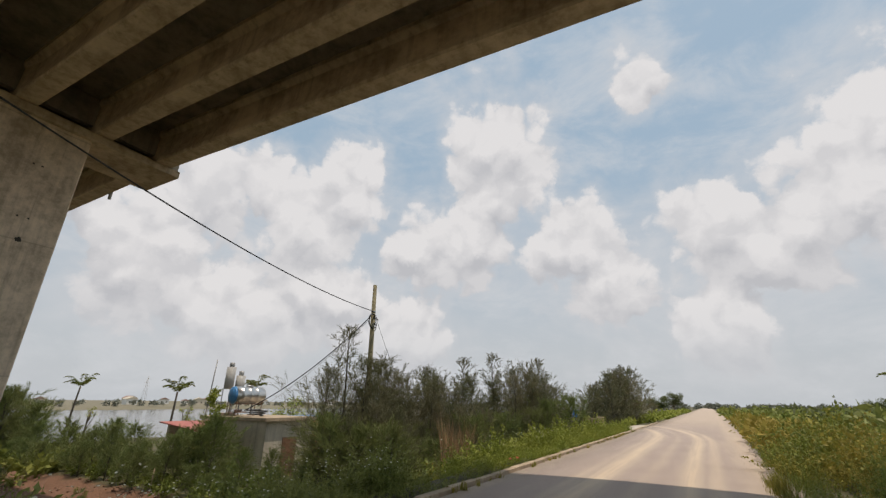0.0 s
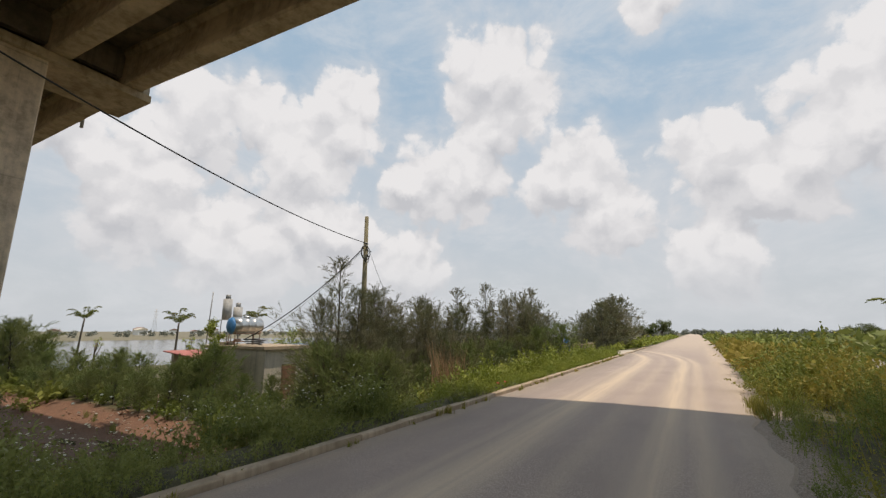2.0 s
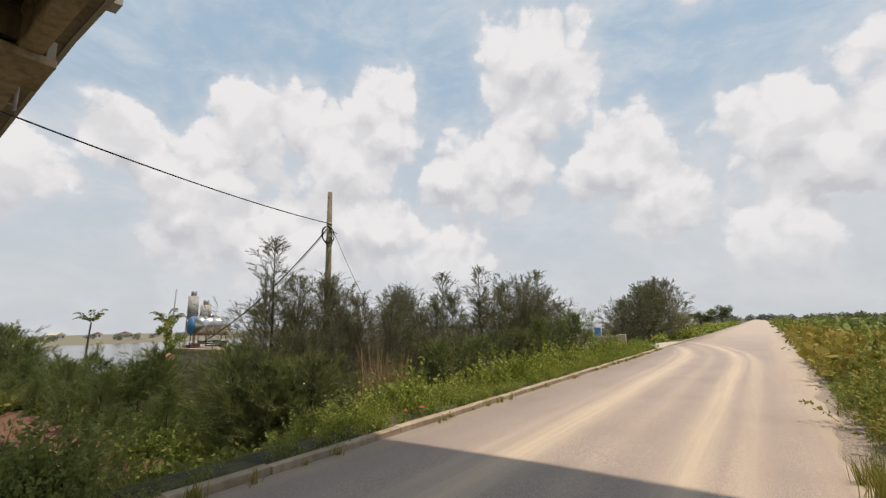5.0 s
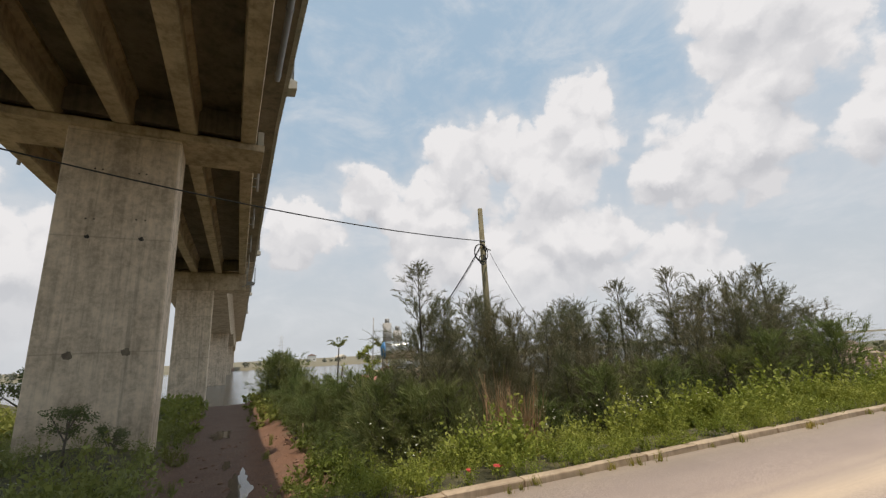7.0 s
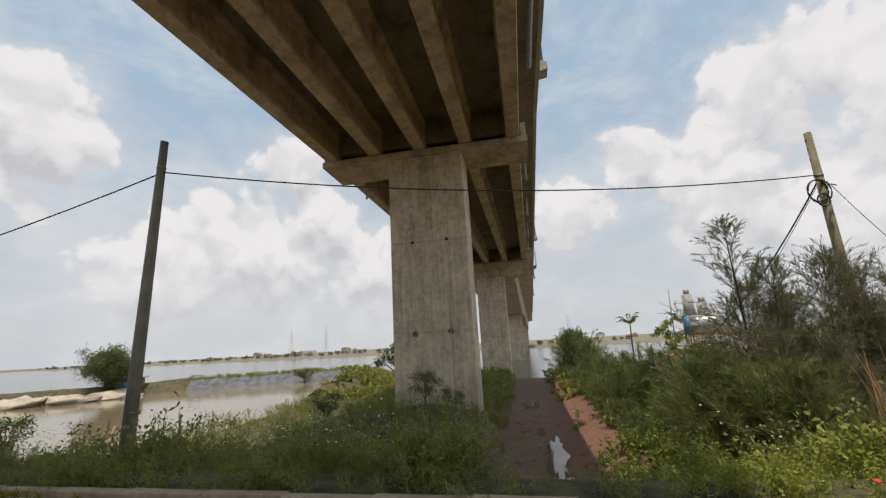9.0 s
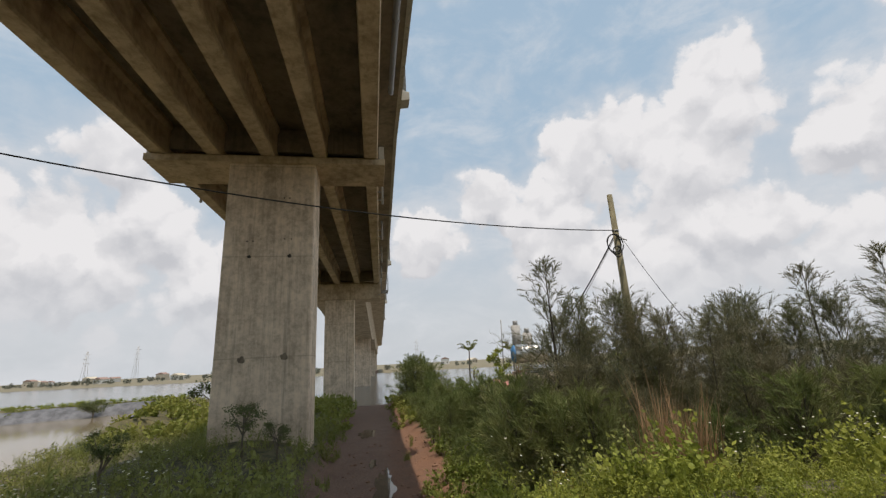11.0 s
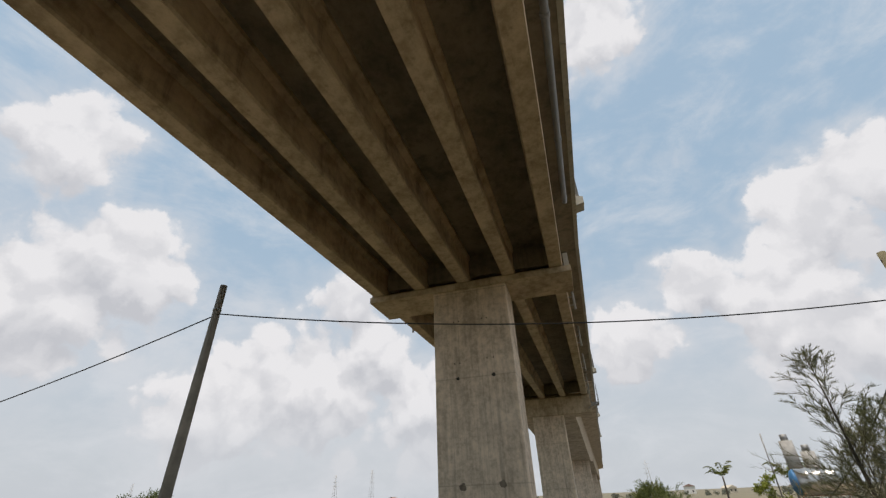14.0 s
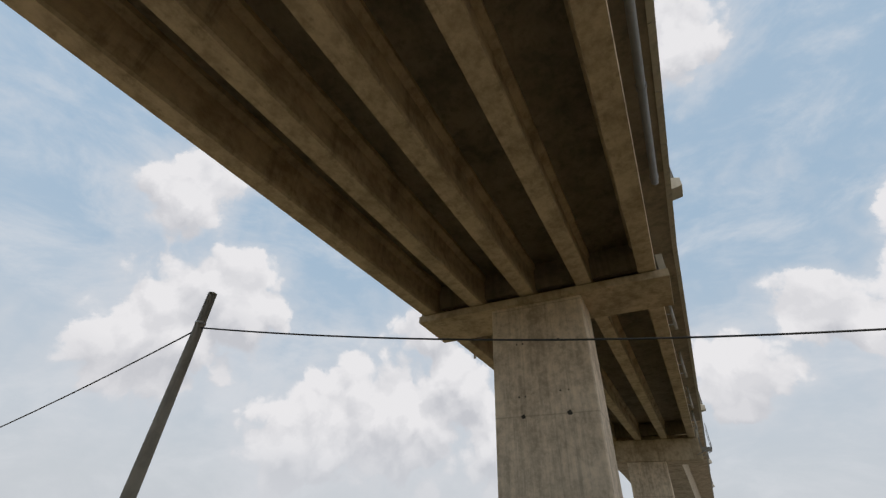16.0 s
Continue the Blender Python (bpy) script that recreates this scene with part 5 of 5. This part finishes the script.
orchard = field(110, 12, 75, 62, 120, None, 33)
strew("orchard_trees", BALL, orchard + np.array([0, 0, 1.1]), np.random.RandomState(34).uniform(1.2, 2.4, len(orchard)), "tree", "dark green orchard rows beyond the field", "trees")
far_row = np.array([(RNG.uniform(-60, 260), RNG.uniform(320, 700), 0.5) for _ in range(240)])
strew("far_trees", BALL, far_row, RNG.uniform(2.0, 4.5, 240), "far", "tree line at the end of the plain in haze-toned colours", "trees")
for i in range(44):
    y = 12 + i * 0.5
    solo("fence_post", tube([(0, 0, -0.3), (0.01 * (i % 3), 0.01, 0.8 + 0.06 * (i * 0.618 % 1))], [0.045, 0.04], 7), "paleconc", "pale concrete post of the field fence", "fence post", pose(9.4, y, float(ground_z(9.4, y))), "field fence")
for z in (0.3, 0.62):
    wire("fence_wire", (9.4, 12, float(ground_z(9.4, 12)) + z), (9.4, 33.5, float(ground_z(9.4, 33.5)) + z), 0.0, 0.006, "thin wire strung along the field fence", "rust")
bm = bmesh.new()
strip = [[bm.verts.new((x, y, float(ground_z(x, y)) + 0.05)) for x in (7.5, 7.9, 8.4, 9.0, 9.7)] for y in np.linspace(12, 34, 30)]
for a, b in zip(strip, strip[1:]):
    for k in range(4):
        bm.faces.new((a[k], a[k + 1], b[k + 1], b[k]))
solo("bare_strip", bm, "rubble", "bare pinkish soil strip along the field fence", "soil strip", kind="structure")

# ---------------------------------------------------------------- tank house and yard by the river
HOUSE = pose(-19.7, 13.95, -2.1)
hut = thing("tank_house", "weathered grey plaster shed with a flat concrete roof", "shed", HOUSE)
part("wall", box(-2.35, 2.35, -1.5, 1.5, -0.3, 2.62), "plaster", hut)
part("roof_slab", box(-3.0, 2.55, -1.75, 1.75, 2.62, 2.80, 0.02), "kerb", hut)
part("door", box(2.35, 2.38, -0.45, 0.45, -0.1, 1.85), "rust", hut)
tank = thing("water_tank", "stainless steel water tank with a blue end on a steel stand", "water tank", HOUSE @ pose(-0.6, -0.72, 2.8, 0, 0, 82))
prof = [(0.0, 0.02), (0.03, 0.26), (0.10, 0.40), (0.2, 0.46), (0.55, 0.46), (0.58, 0.475), (0.61, 0.46), (0.95, 0.46), (0.98, 0.475), (1.01, 0.46), (1.35, 0.46), (1.38, 0.475), (1.41, 0.46), (1.75, 0.46), (1.85, 0.40), (1.92, 0.26), (1.95, 0.02)]
part("barrel", tube([(-0.97 + x, 0, 1.05) for x, r in prof[3:]], [r for x, r in prof[3:]], 28), "steel", tank, smooth=True)
part("end_cap", tube([(-0.97 + x, 0, 1.05) for x, r in prof[:4]], [r + 0.006 for x, r in prof[:4]], 28), "blue", tank, "bright blue end cap", smooth=True)
part("lid", tube([(0.05, 0, 1.5), (0.05, 0, 1.58)], [0.2, 0.18], 18), "steel", tank)
for x in (-0.7, 0.7):
    for y in (-0.4, 0.4):
        part("leg", tube([(x, y, 0.0), (x, y * 0.8, 0.72)], 0.025, 6), "rust", tank)
    part("cradle", tube([(x, -0.42, 0.7), (x, -0.2, 0.6), (x, 0.2, 0.6), (x, 0.42, 0.7)], 0.025, 6), "rust", tank)
for y in (-0.4, 0.4):
    part("rail", tube([(-0.75, y * 0.85, 0.62), (0.75, y * 0.85, 0.62)], 0.022, 6), "rust", tank)
    part("rail", tube([(-0.75, y, 0.2), (0.75, y, 0.2)], 0.022, 6), "rust", tank)
solo("hose_coil", tube([(0.35 * math.cos(k * 0.5) * (1 + 0.02 * k), 0.35 * math.sin(k * 0.5) * (1 + 0.02 * k), 0.05 + 0.008 * k) for k in range(38)], 0.03, 6), "cable", "coil of black hose lying on the shed roof", "hose", HOUSE @ pose(0.6, -0.9, 2.8))
for i in range(4):
    solo("brick_stack", box(-0.2, 0.2, -0.12, 0.12, 0, 0.16, 0.01), "rubble", "rough concrete block lying on the shed roof", "block", HOUSE @ pose(-1.55 + 0.3 * (i % 2), -1.3 + 0.2 * i, 2.8 + (0.16 if i == 3 else 0), 0, 0, 20 * i), "blocks on the roof")
for (x, y, r, top, lo) in ((-21.95, 13.1, 0.25, 3.3, 2.1), (-21.75, 13.65, 0.25, 2.85, 1.9)):
    s = thing("steel_cylinder", "upright galvanised cylinder tank on a thin steel stand", "tank", pose(x, y, 0.7), "upright tanks")
    part("barrel", tube([(0, 0, lo - 0.7), (0, 0, top - 0.7)], r, 18), "palegalv", s)
    part("cap", tube([(0, 0, top - 0.7), (0, 0, top - 0.45)], [r * 0.55, r * 0.55], 14), "galv", s)
    for a in range(3):
        part("leg", tube([(r * math.cos(a * 2.1), r * math.sin(a * 2.1), 0), (r * math.cos(a * 2.1), r * math.sin(a * 2.1), lo - 0.7)], 0.025, 6), "galv", s)
solo("vent_pipe", tube([(0, 0, 0), (0.1, 0.05, 3.0)], 0.03, 6), "galv", "thin steel pipe leaning beside the cylinder tanks", "pipe", pose(-22.45, 12.35, 0.68))
shed = thing("red_roof_shed", "low shed with a faded red sheet roof", "shed", pose(-26.6, 15.6, -2.3, 0, 0, 8))
part("wall", box(-1.6, -1.4, -2.0, 2.0, -0.2, 2.4), "plaster", shed)
part("half_wall", box(1.4, 1.55, -2.0, 2.0, -0.2, 0.9), "plaster", shed)
for y in (-1.9, -0.6, 0.7, 1.95):
    part("post", box(1.42, 1.54, y - 0.06, y + 0.06, 0.9, 2.1), "wood", shed)
bm = box(-1.9, 1.9, -2.4, 2.4, 2.0, 2.06)
for v in bm.verts:
    v.co.z += (v.co.x + 1.9) * -0.12 + 0.45
part("roof", bm, "redroof", shed)
yard = thing("blue_container", "blue painted steel container with an orange side", "container", pose(-24.5, 20.0, -2.2, 0, 0, 10))
part("body", box(-1.2, 1.2, -2.8, 2.8, 0.1, 2.7, 0.03), "blue", yard)
part("side_panel", box(1.2, 1.23, -2.7, 2.7, 0.2, 2.6), "orange", yard, "orange painted side")
part("door", box(1.24, 1.27, -2.2, -0.9, 0.2, 1.5), "yellow", yard, "yellow painted door")
sign = thing("blue_gate", "blue painted steel gate leaf at the side track", "gate", pose(-8.2, 34.9, float(ground_z(-8.2, 34.9)), 0, 4, 20))
part("panel", box(-0.22, 0.22, -0.03, 0.03, 0.0, 3.1), "blue", sign)
for x in (-0.25, 0.25):
    part("post", tube([(x, 0, -0.2), (x, 0, 3.15)], 0.04, 8), "galv", sign)
MOUNDS = ((-11.6, 37.6, 2.6, 2.9), (-15.0, 38.4, 3.2, 2.5))
for cx, cy, rad, top in MOUNDS:
    bm = bmesh.new()
    bmesh.ops.create_icosphere(bm, subdivisions=4, radius=1.0)
    for v in bm.verts:
        k = 0.16 * noise.noise(v.co * 2.6 + Vector((cx, 0, 0))) + 0.07 * noise.noise(v.co * 8)
        v.co = Vector((v.co.x * rad, v.co.y * rad, v.co.z * top)) * (1 + k)
    solo("rubble_mound", bm, "rubble", "heap of pinkish brick rubble and soil beside the track", "rubble", pose(cx, cy, float(ground_z(cx, cy))), "rubble heap")
for i in range(40):
    cx, cy, rad, top = MOUNDS[i % 2]
    a, q = i * 2.4, 0.15 + 0.7 * ((i * 0.618) % 1)
    solo("rubble_piece", box(-0.22, 0.22, -0.15, 0.15, -0.1, 0.14, 0.04), "rubble", "broken brick lump lying on the rubble heap", "rubble", pose(cx + rad * q * math.cos(a), cy + rad * q * math.sin(a), float(ground_z(cx, cy)) + top * math.sqrt(1 - q * q), RNG.uniform(-25, 25), RNG.uniform(-25, 25), RNG.uniform(0, 180)), "rubble heap")
# low concrete railing where the side track leaves the road
rail = thing("concrete_railing", "low weathered concrete railing with close balusters beside the track", "railing", pose(-9.4, 28.95, -0.35, 0, 0, 9))
part("base", box(0, 4.3, -0.11, 0.11, -0.6, 0.42, 0.01), "kerb", rail)
part("top_rail", box(0, 4.3, -0.1, 0.1, 0.86, 0.98, 0.01), "kerb", rail)
for i in range(22):
    part("baluster", box(0.06 + 0.2 * i, 0.15 + 0.2 * i, -0.05, 0.05, 0.42, 0.86), "kerb", rail)
for x in (-0.2, 4.45):
    part("end_post", box(x - 0.22, x + 0.22, -0.2, 0.2, -0.6, 1.05, 0.02), "kerb", rail)


def palm(x, y, h, seed, label):
    rg = np.random.RandomState(seed)
    ob = thing("coconut_palm", label, "palm", pose(x, y, float(ground_z(x, y)) - 0.05), "palms by the river")
    lean = rg.normal(scale=0.15, size=2)
    part("trunk", tube([(lean[0] * t * t, lean[1] * t * t, h * t) for t in np.linspace(0, 1, 7)], [0.10 - 0.04 * t for t in np.linspace(0, 1, 7)], 9), "bark", ob)
    for k in range(11):
        a, ln, rise = k * 2.4 + rg.uniform(-0.6, 0.6), rg.uniform(0.9, 1.6), rg.uniform(0.9, 2.3)
        t = np.linspace(0.08, 1, 26)
        d = np.array([math.cos(a), math.sin(a), 0])
        side = np.array([-math.sin(a), math.cos(a), 0])
        mid = d * ln * t[:, None] * 0.85 + np.array([0, 0, 1.0]) * (ln * (rise * t - (rise * 0.5 + 0.35) * t * t))[:, None]
        mid = mid + np.array([lean[0], lean[1], h])
        c = np.concatenate([mid, mid])
        both = np.concatenate([np.repeat((side + d * 0.7)[None], 26, 0), np.repeat((-side + d * 0.7)[None], 26, 0)])
        out = unit(both + rg.normal(scale=0.2, size=(52, 3)) + np.array([0, 0, -0.45]))
        L = np.tile(0.38 * np.sin(np.clip(t, 0.12, 0.96) * 3.14) ** 0.6, 2)
        v, f = leaf_quads(c, out, unit(np.cross(out, spun(52, rg))), L, np.full(52, 0.06))
        part("frond", mesh_np("frond", v, f), "palm", ob)
    return ob


palm(-32, 15.7, 4.2, 1, "coconut palm with ragged fronds near the river")
palm(-45.5, 14.5, 4.6, 3, "windswept coconut palm with yellowing fronds by the shore")
palm(-32, 22.1, 4.6, 4, "coconut palm behind the tank house")
palm(8.0, 18.0, 1.9, 6, "palm with stiff drooping fronds behind the field fence")
broad_tree(-26.5, 21.6, 4.4, 1.7, 12, "thin bright-leaved tree beside the container", 11, "lime", n=130, size=0.2)
broad_tree(-30, 15.6, 4.2, 0.6, 13, "spindly young tree near the river", 6, "lime", n=80, size=0.3)
broad_tree(-41, 14.1, 4.2, 0.6, 14, "spindly young tree on the bank", 5, "lime", n=80, size=0.3)
vine = np.array([(-20.6 + RNG.normal(0, 0.26), 11.45 + RNG.normal(0, 0.3), -2.0 + 0.14 * i) for i in range(28)])
strew("creeper", [weed(300, 10, 0.4, 0.25, 14, 0.1)], vine, np.ones(28) * 1.1, "lime", "bright green creeper climbing the shed corner", "creeper")
# saplings in front of the pier and the leafy branch by the pond
for x, y, h, s in ((-15.6, 0.9, 2.1, 1), (-15.2, 2.2, 1.7, 2), (-14.9, -3.2, 2.2, 3), (-26, -3.9, 4.5, 5), (-6.2, -6.6, 1.9, 4)):
    broad_tree(x, y, h, h * 0.34, 20 + s, "slim dark green sapling growing by the pier", 10, name="sapling", n=170, size=0.24)

# ---------------------------------------------------------------- the pond bank
bm = bmesh.new()
edge = [(-34.5, -15.2), (-45, -18.4), (-56, -21.5), (-51, -31.0), (-45, -41)]
ring = []
for (ax, ay), (bx, by) in zip(edge, edge[1:]):
    for t in np.linspace(0, 1, 9)[:-1]:
        ring.append((ax + (bx - ax) * t, ay + (by - ay) * t))
rows = []
for i, (x, y) in enumerate(ring):
    n = np.array([x, y]) - np.array([-30, -32])
    n /= np.linalg.norm(n)
    rows.append([bm.verts.new((x + n[0] * o + 0.1 * math.sin(i * 2.1 + k), y + n[1] * o, z + 0.05 * math.sin(i * 1.3 + 2 * k))) for k, (o, z) in enumerate(((-1.2, -2.9), (-0.3, -2.3), (0.7, -1.75), (1.5, -1.35), (2.0, -1.25)))])
for a, b in zip(rows, rows[1:]):
    for k in range(4):
        bm.faces.new((a[k], b[k], b[k + 1], a[k + 1])).smooth = True
bmesh.ops.recalc_face_normals(bm, faces=bm.faces)
solo("pond_liner", bm, "tarp", "wrinkled dark plastic liner covering the pond bank", "pond liner", kind="structure")
bw = np.array([(x + RNG.uniform(-4.5, -1.5), y + RNG.uniform(-2, 2), 0) for x, y in ring for _ in range(14)])
bw[:, 2] = ground_z(bw[:, 0], bw[:, 1])
strew("bank_weeds", LOW, bw, RNG.uniform(0.45, 0.9, len(bw)), "lime", "bright weeds on the crest of the pond bank", "weeds")
for i, (x, y) in enumerate(((-36, -45), (-33, -48.5), (-30, -53.5), (-39, -43.5), (-28, -58), (-27, -64))):
    bm = bmesh.new()
    bmesh.ops.create_icosphere(bm, subdivisions=3, radius=1.0)
    for v in bm.verts:
        k = noise.noise(v.co * 1.7 + Vector((i, 0, 0))) + 0.5 * noise.noise(v.co * 4.5 + Vector((0, i, 0)))
        v.co = Vector((v.co.x * (3.1 + 1.3 * k), v.co.y * (2.5 + 1.2 * k), v.co.z * (0.55 + 0.4 * k) + 0.3 * k))
    solo("sand_mound", bm, "sandbag", "pale heap of sand and sheeting on the pond edge", "sand heap", pose(x, y, -2.2, 0, 0, 40 * i), "sand heaps", smooth=True)
lodge = thing("pond_shed", "small dark hut with a red roof under the tree", "shed", pose(-41.5, -44.5, -1.5, 0, 0, 30))
part("wall", box(-1.3, 1.3, -1.6, 1.6, 0, 1.1), "wood", lodge)
part("roof", box(-1.6, 1.6, -1.9, 1.9, 1.1, 1.2), "redroof", lodge)
part("barrel", tube([(1.5, 0.6, 0), (1.5, 0.6, 0.8)], 0.3, 12), "blue", lodge, "blue plastic barrel")

# ---------------------------------------------------------------- fence stakes by the pond, stakes on the bank
stakes = [(-9.2, -4.6, 2.1, 2, "wood"), (-8.9, -5.6, 2.5, 7, "wood"), (-8.4, -6.7, 1.9, -12, "kerb"), (-8.0, -9.0, 1.9, 4, "wood")]
for x, y, h, lean, mat in stakes:
    solo("fence_stake", tube([(0, 0, -0.3), (0.01, 0, h * 0.5), (0, 0.02, h)], [0.05, 0.045, 0.035], 7), mat, "leaning old stake of the pond fence", "fence stake", pose(x, y, float(ground_z(x, y)), lean, lean * 0.5, 0), "pond fence")
for a, b in zip(stakes, stakes[1:]):
    za, zb = float(ground_z(a[0], a[1])) + a[2] * 0.6, float(ground_z(b[0], b[1])) + b[2] * 0.6
    wire("fence_wire", (a[0], a[1], za), (b[0], b[1], zb), 0.12, 0.006, "thin rusty wire between the fence stakes", "rust")
solo("bank_stake", tube([(0, 0, -0.2), (0.02, 0, 0.85)], [0.03, 0.025], 6), "wood", "short bare stake on the soil bank", "stake", pose(-18.5, 8.2, float(ground_z(-18.5, 8.2))))
# puddles on the wet side of the path
for i, (cx, cy, w, l) in enumerate(((-14.6, 5.85, 0.33, 2.6), (-11.6, 6.2, 0.16, 0.7), (-18.6, 5.3, 0.14, 0.8), (-27, 4.6, 0.5, 1.6))):
    r = random.Random(i)
    outline = []
    for k in range(72):
        a = k * math.tau / 72
        ragged = 1 + 0.16 * math.sin(5 * a + i) + 0.12 * math.sin(9 * a + 2 * i) + 0.07 * math.sin(17 * a) + r.uniform(-0.04, 0.04)
        outline.append((cx + l * math.cos(a) * ragged, cy + w * math.sin(a) * ragged))
    z = max(float(ground_z(x, y)) for x, y in outline) + 0.012
    sheet("puddle", outline, z, "puddle", "muddy rain puddle on the wet path", "puddle", "")
